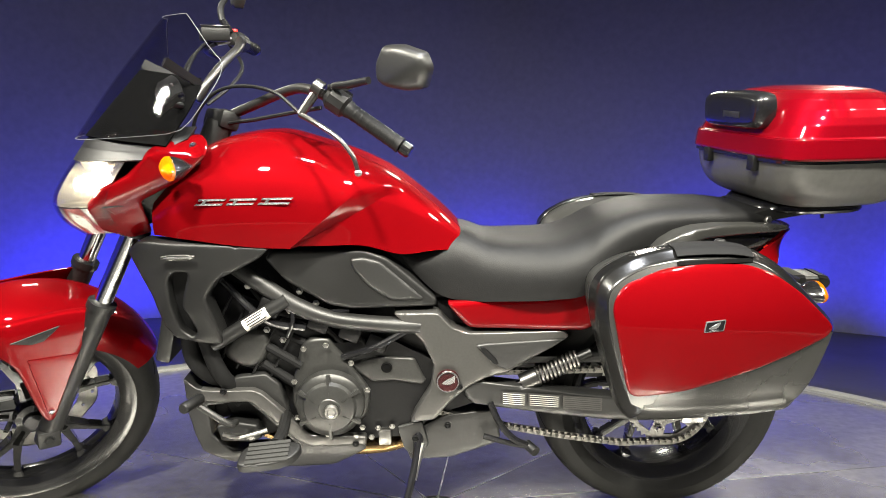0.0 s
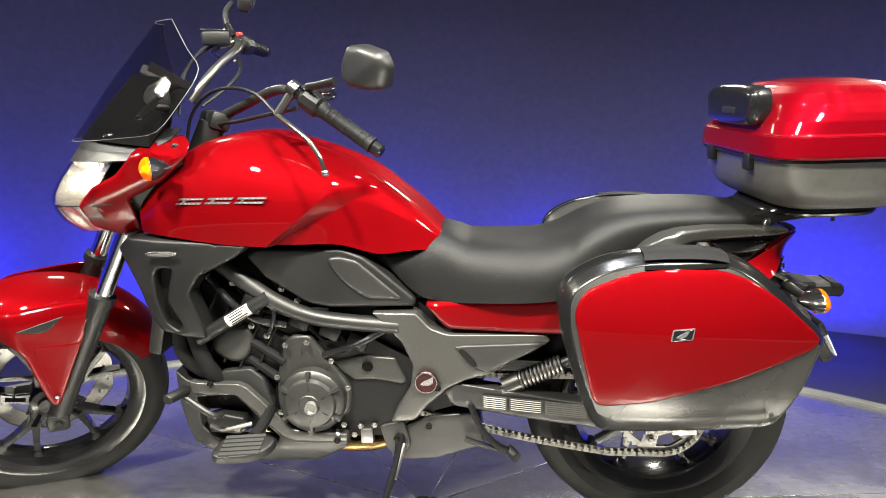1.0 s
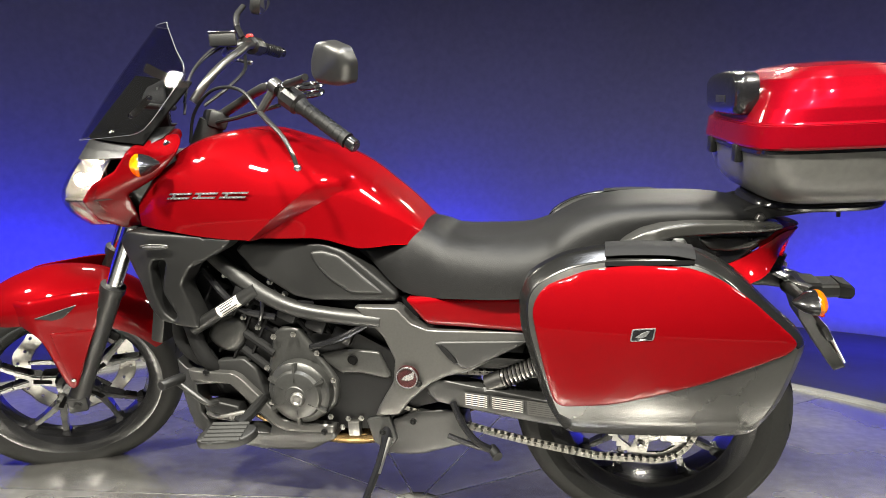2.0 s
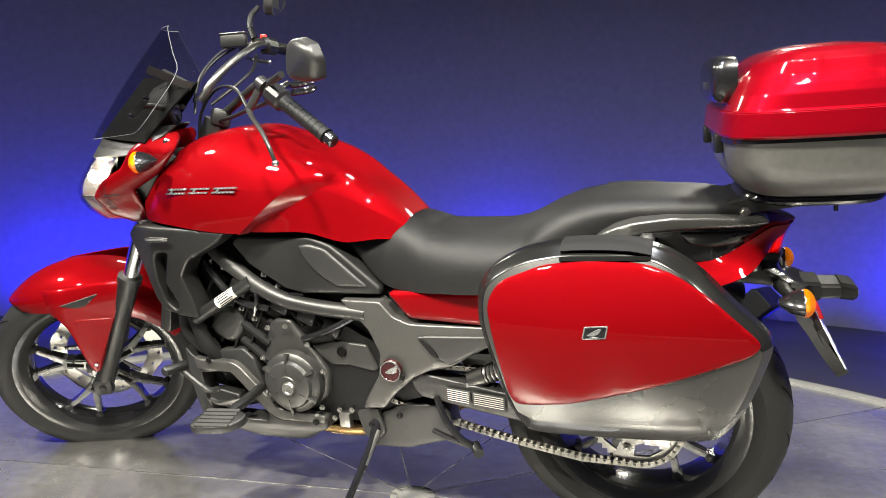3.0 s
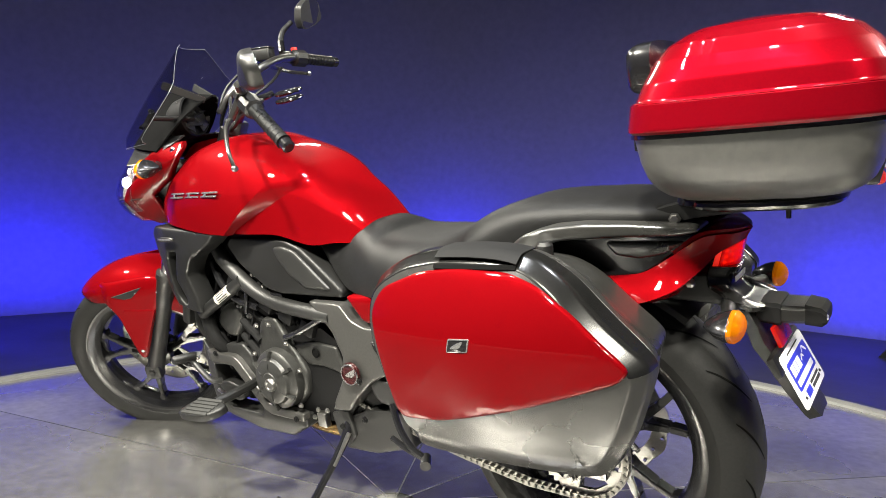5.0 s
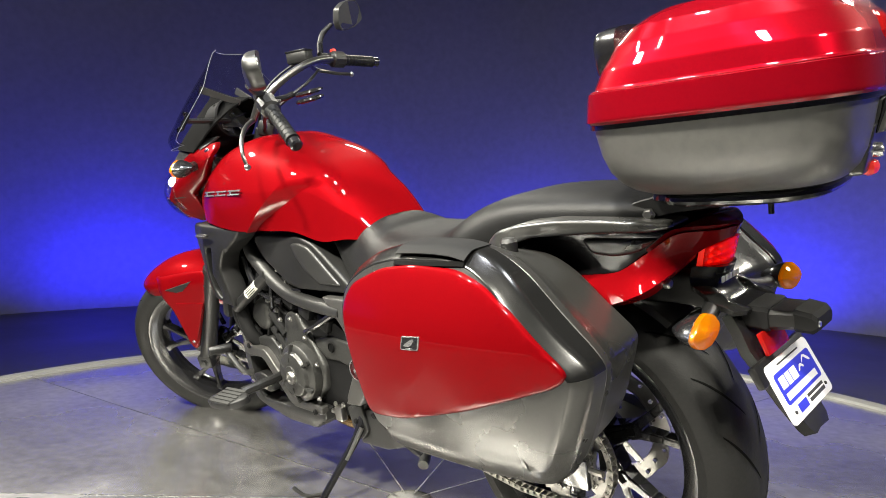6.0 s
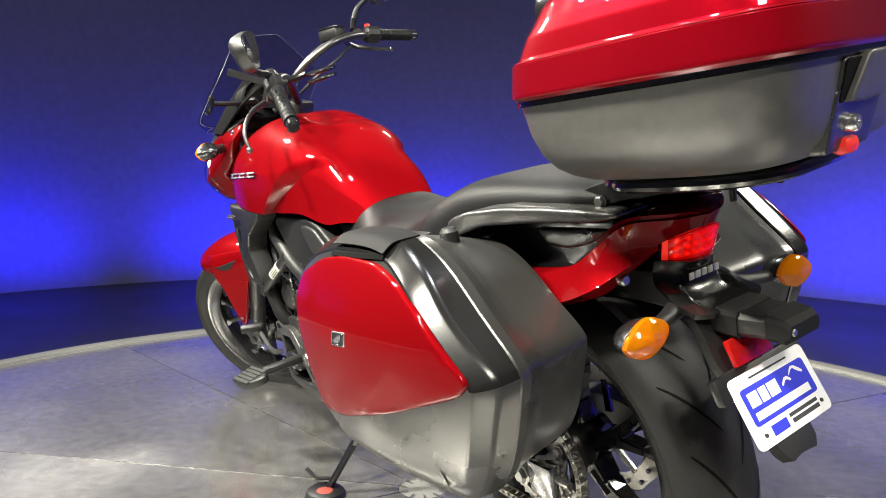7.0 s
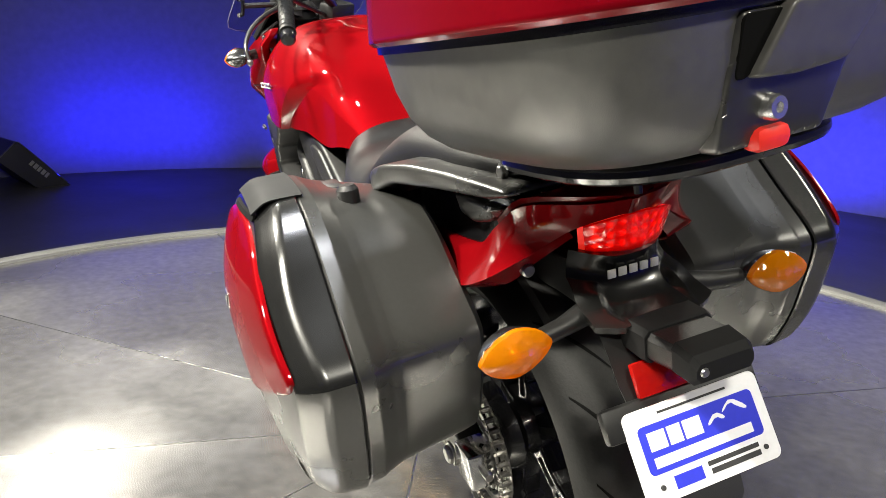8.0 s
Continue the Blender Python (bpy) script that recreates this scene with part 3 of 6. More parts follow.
def wheel(name, rad, half, spokes, m, disc_side, disc_r):
    w = new(name)
    w.parent, w.matrix_basis = bike, m
    bead = 0.227
    part("tyre", lathe(tyre_profile(rad, half, bead), 72), RUBBER, w, "worn black radial tyre")
    gs = None
    n = 18
    for i in range(n):
        for side in (-1, 1):
            g = groove(rad, half, bead, 2 * math.pi * (i + (0.5 if side > 0 else 0)) / n, side, 0.1, 0.0085, 0.30 if rad > 0.305 else -0.22)
            gs = g if gs is None else join(gs, g)
    tagged(part("tread_pattern", gs, SHADE_BLACK, w), kind="stuff")
    hb = half * 0.74
    rim = lathe([(bead + 0.008, -hb - 0.006), (bead + 0.010, -hb - 0.001), (bead - 0.004, -hb + 0.008), (bead - 0.020, -hb + 0.02), (bead - 0.024, 0), (bead - 0.020, hb - 0.02), (bead - 0.004, hb - 0.008),
                 (bead + 0.010, hb + 0.001), (bead + 0.008, hb + 0.006), (bead - 0.008, hb + 0.002), (bead - 0.030, hb - 0.018), (bead - 0.036, 0), (bead - 0.030, -hb + 0.018), (bead - 0.008, -hb - 0.002), (bead + 0.008, -hb - 0.006)], 72)
    part("rim", rim, RIM, w, "glossy black cast rim")
    part("hub", lathe([(0, -0.055), (0.022, -0.055), (0.026, -0.045), (0.040, -0.040), (0.046, -0.02), (0.040, 0), (0.046, 0.02), (0.040, 0.04), (0.026, 0.045), (0.022, 0.055), (0, 0.055)], 28), RIM, w)
    for i in range(spokes):
        k = 2 * math.pi * i / spokes + 0.35

        def at(r, da, y=0.0):
            return (r * math.cos(k + da), y, r * math.sin(k + da))
        b = join(beam(at(0.036, 0), at(0.080, 0), 0.040, 0.030, 0.046, 0.040, bevel=0.004),
                 beam(at(0.078, 0), at(0.112, 0), 0.030, 0.036, 0.040, 0.034, bevel=0.004))
        for f in (-1, 1):
            b = join(b, beam(at(0.100, f * 0.07), at(0.150, f * 0.17), 0.020, 0.015, 0.034, 0.030, bevel=0.003),
                     beam(at(0.148, f * 0.166), at(0.184, f * 0.225), 0.015, 0.014, 0.030, 0.028, bevel=0.003),
                     beam(at(0.182, f * 0.222), at(0.204, f * 0.245), 0.014, 0.034, 0.028, 0.050, bevel=0.003))
        sp = part("spoke", b, RIM, w)
        # flat dark strips on the spoke faces, painting the shade of a hollow
        for y in (-0.0225, 0.0225):
            part("spoke_hollow_shade", beam(at(0.052, 0, y), at(0.098, 0, y * 0.80), 0.010, 0.014, 0.002, 0.002), SHADE_BLACK, sp)
    # wave-edged brake disc with holes
    if disc_r:
        out = [(disc_r * (1 + 0.02 * math.sin(10 * a)) * math.cos(a), disc_r * (1 + 0.02 * math.sin(10 * a)) * math.sin(a)) for a in (2 * math.pi * i / 80 for i in range(80))]
        inn = [(disc_r * 0.72 * math.cos(a), disc_r * 0.72 * math.sin(a)) for a in (2 * math.pi * i / 32 for i in range(32))]
        holes = [inn] + [[(disc_r * (0.86 + 0.06 * (i % 2)) * math.cos(a) + 0.004 * math.cos(q), disc_r * (0.86 + 0.06 * (i % 2)) * math.sin(a) + 0.004 * math.sin(q)) for q in (2 * math.pi * j / 6 for j in range(6))]
                         for i, a in enumerate(2 * math.pi * k / 20 for k in range(20))]
        d = pillow(out, 0.004, 0.0008, 0.0008, step=0.02, cuts=0, holes=holes)
        for x in d.verts:
            x.co = (x.co.x, disc_side * (0.062 + x.co.z), x.co.y)
        bmesh.ops.recalc_face_normals(d, faces=d.faces)
        part("brake_disc", d, STEEL, w, "drilled wave-edged steel disc")
        for i in range(5):
            a = 2 * math.pi * i / 5
            part("disc_carrier", beam((0.035 * math.cos(a), disc_side * 0.058, 0.035 * math.sin(a)), (disc_r * 0.76 * math.cos(a + 0.3), disc_side * 0.062, disc_r * 0.76 * math.sin(a + 0.3)), 0.016, 0.012, 0.006, 0.004), RIM, w)
    return w


wheel("front_wheel", 0.300, 0.060, 5, Matrix.Translation(HUB_F) @ WTURN, 1, 0.160)
wheel("rear_wheel", 0.313, 0.080, 5, Matrix.Translation(HUB_R), 1, 0.120)

# ---- fork, fender ----
def steer_mesh(bm):
    bm.transform(Matrix.Translation(HUB_F) @ WTURN)
    return bm


UP = AXIS
for side in (-1, 1):
    y = side * 0.108
    foot = Vector((0.022, y, 0.0))
    leg = new("fork_leg")
    leg.parent = bike
    low = tube([foot - UP * 0.030, foot - UP * 0.02, foot + UP * 0.02, foot + UP * 0.10, foot + UP * 0.33, foot + UP * 0.355], [0.018, 0.024, 0.027, 0.0255, 0.0275, 0.030], 18)
    part("slider", steer_mesh(low), BLACK, leg, "satin black fork slider")
    part("stanchion", steer_mesh(tube([foot + UP * 0.35, foot + UP * 0.64], 0.0205, 18)), CHROME, leg, "chromed fork tube")
    part("axle_clamp", steer_mesh(block((0.050, 0.036, 0.048), (0.022, y + side * 0.010, -0.002), 0.007, (0, 6, 0))), BLACK, leg)
    part("axle_nut", steer_mesh(bolt(0.010, 0.005, (0.022, y + side * 0.028, 0.0), side)), ENGINE_DARK, leg)
    part("dust_seal", steer_mesh(tube([foot + UP * 0.350, foot + UP * 0.368], 0.032, 18)), BLACK, leg)
part("triple_clamp", steer_mesh(block((0.07, 0.27, 0.035), tuple(UP * 0.56 + Vector((0.022, 0, 0))), 0.012, (0, 27.7, 0))), BLACK, bike)
part("brake_caliper", steer_mesh(block((0.045, 0.05, 0.10), (0.115, 0.085, 0.075), 0.014, (0, -40, 0))), ENGINE_DARK, bike)

FEND_R = [(22, 0.328), (40, 0.336), (62, 0.342), (75, 0.342), (90, 0.340), (108, 0.332), (121, 0.320)]
FEND_W = [(22, 0.085), (40, 0.100), (62, 0.112), (90, 0.108), (106, 0.088), (117, 0.050), (121, 0.018)]


def fender_fn(u, v):
    a = 22 + 99 * u
    r, w = curve_at(FEND_R, a), curve_at(FEND_W, a)
    k = (v - 0.5) * math.pi
    drop = (0.085 * w / 0.11) * (1 - math.cos(k) ** 0.8)
    return Vector(((r - drop) * math.cos(radians(a)), w * math.copysign(abs(math.sin(k)) ** 0.85, k), (r - drop) * math.sin(radians(a))))


fender = new("front_fender")
fender.parent = bike
part("fender_shell", steer_mesh(thicken(surface(fender_fn, 40, 28), -0.003)), RED, fender, "glossy red front fender", angle=45)
for side in (-1, 1):
    lat = lambda u, v: 0.16 * max(0, 0.29 - v) - 0.9 * max(0, v - 0.285) ** 1.2 - 2.2 * max(0, -0.01 - u) ** 1.35
    s = pillow([(-0.112, 0.300), (-0.06, 0.318), (0.05, 0.322), (0.145, 0.320), (0.190, 0.305), (0.170, 0.270), (0.122, 0.222), (0.052, 0.085), (0.040, 0.068), (0.022, 0.075), (0.008, 0.150), (-0.004, 0.222), (-0.030, 0.250), (-0.105, 0.280)],
               0.004, 0.008, 0.007, lat, 0.012)
    part("fender_side", steer_mesh(to_side(s, 0.122, side)), RED, fender, angle=45)
    s = pillow([(0.020, 0.236), (0.122, 0.222), (0.050, 0.092), (0.034, 0.088)], 0.003, 0.0025, 0.0025, lat, 0.010, 0.005)
    part("fender_rib", steer_mesh(to_side(s, 0.125, side)), RED, fender)
    s = pillow([(-0.004, 0.283), (0.100, 0.297), (0.060, 0.270), (0.036, 0.269)], 0.002, 0.001, 0.001, lat, 0.010, 0.003)
    part("fender_vent", steer_mesh(to_side(s, 0.1235, side)), BLACK, fender, "black vent insert")
    part("screw", steer_mesh(bolt(0.006, 0.004, (0.042, side * 0.157, 0.100), side, False)), CHROME, fender)
    part("screw", steer_mesh(bolt(0.006, 0.004, (0.148, side * 0.124, 0.275), side, False)), CHROME, fender)

# ---- tank ----
TANK_TOP = [(-1.17, 0.86), (-1.12, 0.915), (-1.05, 0.957), (-0.985, 0.974), (-0.908, 0.979), (-0.831, 0.959), (-0.754, 0.932), (-0.676, 0.895), (-0.634, 0.868), (-0.60, 0.841), (-0.548, 0.796), (-0.505, 0.752), (-0.485, 0.728)]
TANK_LOW = [(-1.17, 0.775), (-1.08, 0.768), (-1.0, 0.757), (-0.92, 0.748), (-0.82, 0.744), (-0.72, 0.738), (-0.64, 0.712), (-0.56, 0.715), (-0.485, 0.705)]
TANK_WIDE = [(-1.17, 0.165), (-1.10, 0.196), (-1.02, 0.208), (-0.92, 0.208), (-0.82, 0.200), (-0.72, 0.180), (-0.64, 0.148), (-0.56, 0.122), (-0.485, 0.090)]


def tank_row(x, q):
    """Half-width and height of the bare tank at x; q runs from its lower edge to the ridge."""
    top, low, wide = curve_at(TANK_TOP, x), curve_at(TANK_LOW, x), curve_at(TANK_WIDE, x)
    # a nearly upright flank, a rounded shoulder, a flattish top
    k = q ** 0.9 * math.pi / 2
    # towards the seat the section becomes a flat-topped trapezium
    r = min(1, max(0, (x + 0.84) / 0.20))
    r = r * r * (3 - 2 * r)
    rise = math.sin(k) ** (0.92 - 0.40 * r)
    return wide * math.cos(k) ** (0.60 - 0.24 * r) * (1.0 - 0.06 * (1 - min(1, q / 0.25))) * (1 - 0.17 * r * rise), low + (top - low) * rise


def crease_x(q, line):
    """Where the knee facet's front (0) or back (1) edge crosses the row q."""
    x = -0.80
    for _ in range(14):
        z = tank_row(x, q)[1]
        goal = (-0.862 + 1.30 * (z - 0.757)) if line == 0 else (-0.850 + 2.10 * (z - 0.757))
        x = 0.5 * x + 0.5 * min(-0.56, max(-1.0, goal))
    return x


def tank_fn(u, v):
    """u runs nose to seat, v from the lower left edge over the top to the lower right."""
    side = -1 if v < 0.5 else 1
    q = 1 - abs(2 * v - 1)                # 0 at the lower edge, 1 on the ridge
    a, b = crease_x(q, 0), crease_x(q, 1)
    b = max(b, a + 0.012)
    if u < 0.45:
        x = -1.165 + (a + 1.165) * u / 0.45
    elif u < 0.55:
        x = a + (b - a) * (u - 0.45) / 0.10
    else:
        x = b + (-0.490 - b) * (u - 0.55) / 0.45
    y, z = tank_row(x, q)
    # knee recess behind the slanting facet
    ramp = min(1, max(0, (u - 0.45) / 0.10))
    fade = min(1, max(0, (0.868 - z) / 0.030))
    fade = fade * fade * (3 - 2 * fade) * (1 - min(1, max(0, (x + 0.74) / 0.16)))
    y -= 0.020 * ramp * fade * min(1, y / 0.05)
    return Vector((x, side * y, z))


tank = new("fuel_tank")
tank.parent = bike
bm = surface(tank_fn, 120, 150)
part("tank_shell", thicken(bm, -0.004), RED, tank, "candy red fuel tank", angle=13)
part("tank_core", loft([[(x, s * w, z) for s, w, z in ((-1, wd, lo + 0.02), (-1, wd * 0.9, hi - 0.05), (1, wd * 0.9, hi - 0.05), (1, wd, lo + 0.02))]
                        for x, wd, lo, hi in ((-1.12, 0.14, 0.775, 0.90), (-0.9, 0.15, 0.75, 0.95), (-0.6, 0.09, 0.71, 0.84), (-0.52, 0.05, 0.71, 0.76))]), BLACK, tank)
# outline of the storage lid on top
for v0 in (0.40, 0.60):
    part("lid_seam", tube([tank_fn(0.22 + 0.019 * i, v0) + Vector((0, 0, 0.0004)) for i in range(40)], 0.0010, 6), SHADE_BLACK, tank)
for u0 in (0.22, 0.66):
    part("lid_seam", tube([tank_fn(u0, 0.40 + 0.01 * i) + Vector((0, 0, 0.0004)) for i in range(21)], 0.0010, 6), SHADE_BLACK, tank)

# model badge: slim slanted silver bars, a pair to each mark
for x0, w in ((-1.062, 0.056), (-0.998, 0.056), (-0.932, 0.064)):
    for dz in (0.0, 0.0095):
        out = [(x0 + dz * 0.8, 0.842 + dz), (x0 + w + dz * 0.8, 0.842 + dz), (x0 + w + 0.004 + dz * 0.8, 0.8462 + dz), (x0 + 0.004 + dz * 0.8, 0.8462 + dz)]
        part("model_badge_bar", to_side(pillow(out, 0.002, 0.0012, 0.0012, None, 0.01, 0), 0.2045, -1), BADGE, tank, "slim silver badge bar")
    out = [(x0 + 0.010, 0.842), (x0 + 0.018, 0.842), (x0 + 0.030, 0.855), (x0 + 0.022, 0.855)]
    part("model_badge_bar", to_side(pillow(out, 0.002, 0.0012, 0.0012, None, 0.01, 0), 0.2043, -1), BADGE, tank)

# ---- seat ----
SEAT_TOP = [(-0.640, 0.708), (-0.575, 0.731), (-0.515, 0.751), (-0.475, 0.742), (-0.44, 0.726), (-0.36, 0.717), (-0.28, 0.724), (-0.225, 0.742), (-0.16, 0.773), (-0.10, 0.790), (-0.05, 0.795), (0.03, 0.796), (0.12, 0.792), (0.20, 0.780)]
SEAT_LOW = [(-0.640, 0.702), (-0.610, 0.664), (-0.56, 0.616), (-0.51, 0.600), (-0.40, 0.599), (-0.30, 0.606), (-0.22, 0.620), (-0.19, 0.660), (-0.10, 0.712), (0.0, 0.740), (0.20, 0.755)]
SEAT_WIDE = [(-0.640, 0.094), (-0.56, 0.118), (-0.50, 0.135), (-0.42, 0.160), (-0.32, 0.174), (-0.22, 0.168), (-0.12, 0.142), (0.0, 0.130), (0.12, 0.120), (0.20, 0.095)]


def seat_fn(u, v):
    x = -0.640 + 0.84 * u
    side = -1 if v < 0.5 else 1
    q = 1 - abs(2 * v - 1)
    top, low, wide = curve_at(SEAT_TOP, x), curve_at(SEAT_LOW, x), curve_at(SEAT_WIDE, x)
    k = q * math.pi / 2
    back = min(1, max(0, (x + 0.20) / 0.14))          # 0 on the rider's part, 1 on the squarer pillion
    y = wide * (1 - 0.05 * (1 - q) ** 4) * math.cos(k) ** (0.62 - 0.20 * back)
    dish = 0.010 * math.exp(-((x + 0.37) / 0.09) ** 2)          # the rider's hollow
    z = low + (top - low) * math.sin(k) ** (0.78 - 0.16 * back) + dish * math.exp(-((y - 0.12) / 0.05) ** 2)
    return Vector((x, side * y, z))


seat = new("seat")
seat.parent = bike
part("saddle", thicken(surface(seat_fn, 90, 80), -0.006), SEAT, seat, "black vinyl two-level saddle", angle=40)
for sd in (-1, 1):
    part("seam_welt", tube([seat_fn(0.02 + 0.045 * i, 0.5 + sd * 0.475) for i in range(12)], 0.0022, 6), SEAT, seat)

# ---- panels along the flanks ----
def panel(name, outline, y, material, depth=0.02, r=0.008, height=None, surf=None, cuts=0.010, step=0.016, sharp=(), label="", two=True, holes=(), owner=None):
    b = to_side(pillow(outline, depth, r, height, surf, step, cuts, sharp, holes), y, -1)
    if two:
        return both(name, b, material, owner or bike, label)
    return part(name, b, material, owner or bike, label),


COWL = [(-1.195, 0.842), (-1.168, 0.880), (-1.114, 0.907), (-1.078, 0.954), (-1.046, 0.976), (-0.966, 0.985), (-0.960, 0.968), (-0.975, 0.940), (-1.020, 0.890), (-1.094, 0.850), (-1.080, 0.803), (-1.072, 0.775), (-1.112, 0.764), (-1.170, 0.790)]


def cowl_side(u, v):
    ridge = 0.838 + 0.45 * (u + 1.19)
    return 0.30 * (u + 1.19) + 0.40 * max(0, v - 0.80) - 1.2 * max(0, v - 0.945) + 0.012 * math.exp(-((v - ridge) / 0.028) ** 2) - 0.6 * max(0, 0.800 - v)


part("steering_shroud", block((0.17, 0.15, 0.16), (-1.085, -0.01, 0.858), 0.02), BLACK, bike)
GAP = [(-1.110, 0.850), (-1.030, 0.892), (-0.980, 0.940), (-0.970, 0.905), (-1.045, 0.800), (-1.085, 0.786)]
for side in (-1, 1):
    part("front_cowl", front(to_side(pillow(COWL, 0.018, 0.008, 0.007, cowl_side, 0.012, 0.008), 0.058, side)), RED, bike, "glossy red headlight cowl side")
    part("cowl_gap", front(to_side(pillow(GAP, 0.02, 0.004, 0.004, cowl_side, 0.014, 0.008), 0.030, side)), BLACK, bike, "black filler panel behind the cowl")
panel("radiator_shroud", [(-1.222, 0.742), (-1.196, 0.766), (-1.145, 0.764), (-1.005, 0.756), (-0.915, 0.748), (-0.940, 0.724), (-0.992, 0.698), (-1.032, 0.680), (-1.060, 0.638), (-1.038, 0.560), (-1.034, 0.528), (-1.085, 0.534), (-1.135, 0.548), (-1.158, 0.577), (-1.176, 0.641), (-1.200, 0.692)],
      0.200, BLACK, 0.05, 0.008, 0.007, lambda u, v: -0.25 * max(0, -1.13 - u) - 0.10 * max(0, 0.62 - v), holes=[[(-1.137, 0.680), (-1.125, 0.698), (-1.091, 0.698), (-1.105, 0.652), (-1.112, 0.621), (-1.085, 0.562), (-1.096, 0.548), (-1.120, 0.568), (-1.136, 0.627)]], label="matt black radiator shroud with a slot")
panel("shroud_core", [(-1.15, 0.71), (-1.08, 0.71), (-1.07, 0.55), (-1.13, 0.55)], 0.165, ENGINE_DARK, 0.02, 0.004)
panel("name_badge", [(-1.140, 0.729), (-1.070, 0.729), (-1.068, 0.741), (-1.138, 0.741)], 0.2165, GUN, 0.004, 0.0025, 0.002, cuts=1, step=0.008, label="small embossed name plate")
panel("name_badge_bar", [(-1.134, 0.7325), (-1.076, 0.7325), (-1.074, 0.7375), (-1.132, 0.7375)], 0.2175, BADGE, 0.002, 0.001, 0.001, cuts=1, step=0.008)
panel("side_cover", [(-0.940, 0.712), (-0.918, 0.730), (-0.723, 0.728), (-0.675, 0.708), (-0.645, 0.683), (-0.560, 0.603), (-0.562, 0.586), (-0.754, 0.590), (-0.803, 0.600), (-0.898, 0.660)], 0.150, BLACK, 0.05, 0.010, 0.009,
      lambda u, v: -0.10 * max(0, u + 0.75) , label="black airbox side cover")
panel("cover_inset", [(-0.753, 0.708), (-0.723, 0.711), (-0.686, 0.700), (-0.588, 0.606), (-0.665, 0.608), (-0.713, 0.643), (-0.742, 0.680)], 0.157, GREY, 0.01, 0.010, 0.006, lambda u, v: -0.10 * max(0, u + 0.75), label="grey inset of the side cover")
panel("frame_plate", [(-0.660, 0.578), (-0.559, 0.576), (-0.528, 0.541), (-0.489, 0.526), (-0.270, 0.523), (-0.255, 0.508), (-0.398, 0.426), (-0.451, 0.414), (-0.490, 0.394), (-0.543, 0.346), (-0.570, 0.312), (-0.628, 0.306), (-0.617, 0.332), (-0.578, 0.395), (-0.570, 0.450), (-0.594, 0.506), (-0.632, 0.548)],
      0.150, SILVER, 0.05, 0.006, 0.005, lambda u, v: -0.05 * max(0, u + 0.45), 0.007, label="graphite frame plate")
panel("frame_inset", [(-0.475, 0.497), (-0.451, 0.501), (-0.262, 0.505), (-0.292, 0.486), (-0.399, 0.432), (-0.432, 0.449)], 0.155, GREY, 0.01, 0.006, 0.005, lambda u, v: -0.05 * max(0, u + 0.45), 0.008)
# no opening is cut: a dark patch on the inset gives the slot's shade
panel("frame_slot_shade", [(-0.468, 0.493), (-0.452, 0.494), (-0.418, 0.452), (-0.432, 0.450)], 0.158, ENGINE_DARK, 0.004, 0.002, 0.002, None, 1, 0.01)
panel("tail_strip", [(-0.540, 0.597), (-0.464, 0.603), (-0.272, 0.609), (-0.18, 0.620), (-0.17, 0.560), (-0.215, 0.523), (-0.270, 0.524), (-0.489, 0.536), (-0.508, 0.556)], 0.148, RED, 0.03, 0.014, 0.012, lambda u, v: 0.0, 0.012, label="red strip under the saddle")
# round wing badge
b = lathe([(0, 0.004), (0.022, 0.004), (0.0225, 0.006), (0.0255, 0.006), (0.027, 0.003), (0.027, -0.004), (0, -0.004)], 32)
for x in b.verts:
    x.co = Vector((x.co.x - 0.539, -0.160 - x.co.y, x.co.z + 0.415))
bmesh.ops.recalc_face_normals(b, faces=b.faces)
part("round_badge", b, BADGE_RED, bike, "round dark red badge in a chrome ring")
b = lathe([(0.0225, 0.0045), (0.023, 0.007), (0.0255, 0.007), (0.0268, 0.003)], 32)
for x in b.verts:
    x.co = Vector((x.co.x - 0.539, -0.160 - x.co.y, x.co.z + 0.415))
bmesh.ops.recalc_face_normals(b, faces=b.faces)
part("badge_ring", b, CHROME, bike)
panel("badge_mark", [(-0.556, 0.408), (-0.525, 0.408), (-0.520, 0.432), (-0.533, 0.424), (-0.545, 0.419)], 0.1655, BADGE, 0.002, 0.001, 0.001, None, 1, 0.008, two=False)

# frame tubes
for s in (-1, 1):
    part("frame_tube", tube([(-1.06, s * 0.10, 0.72), (-0.985, s * 0.135, 0.675), (-0.939, s * 0.140, 0.642), (-0.879, s * 0.142, 0.601), (-0.806, s * 0.142, 0.569), (-0.718, s * 0.140, 0.553), (-0.60, s * 0.135, 0.541)], 0.019, 14), GREY, bike, "dark grey tubular frame rail")
    part("down_tube", tube([(-1.10, s * 0.10, 0.66), (-1.11, s * 0.115, 0.54), (-1.06, s * 0.12, 0.42), (-1.02, s * 0.12, 0.36)], 0.019, 12), MATT, bike)

# ---- engine ----
engine = new("engine")
engine.parent = bike
part("crankcase", loft([[(x, s * w, z) for x, z in ((-0.92, 0.33), (-0.90, 0.28), (-0.80, 0.25), (-0.62, 0.26), (-0.56, 0.33), (-0.57, 0.45), (-0.66, 0.50), (-0.80, 0.50), (-0.88, 0.44))] for s, w in ((-1, 0.12), (-1, 0.10), (1, 0.10), (1, 0.12))]), ENGINE_DARK, engine)
part("cylinder_block", block((0.30, 0.24, 0.17), (-0.97, 0, 0.515), 0.02, (0, 28, 0)), ENGINE_DARK, engine)
for i in range(5):
    part("cylinder_rib", block((0.006, 0.262, 0.16), (-1.06 + 0.035 * i, 0, 0.555 - 0.0186 * i), 0.002, (0, 28, 0)), ENGINE_DARK, engine)
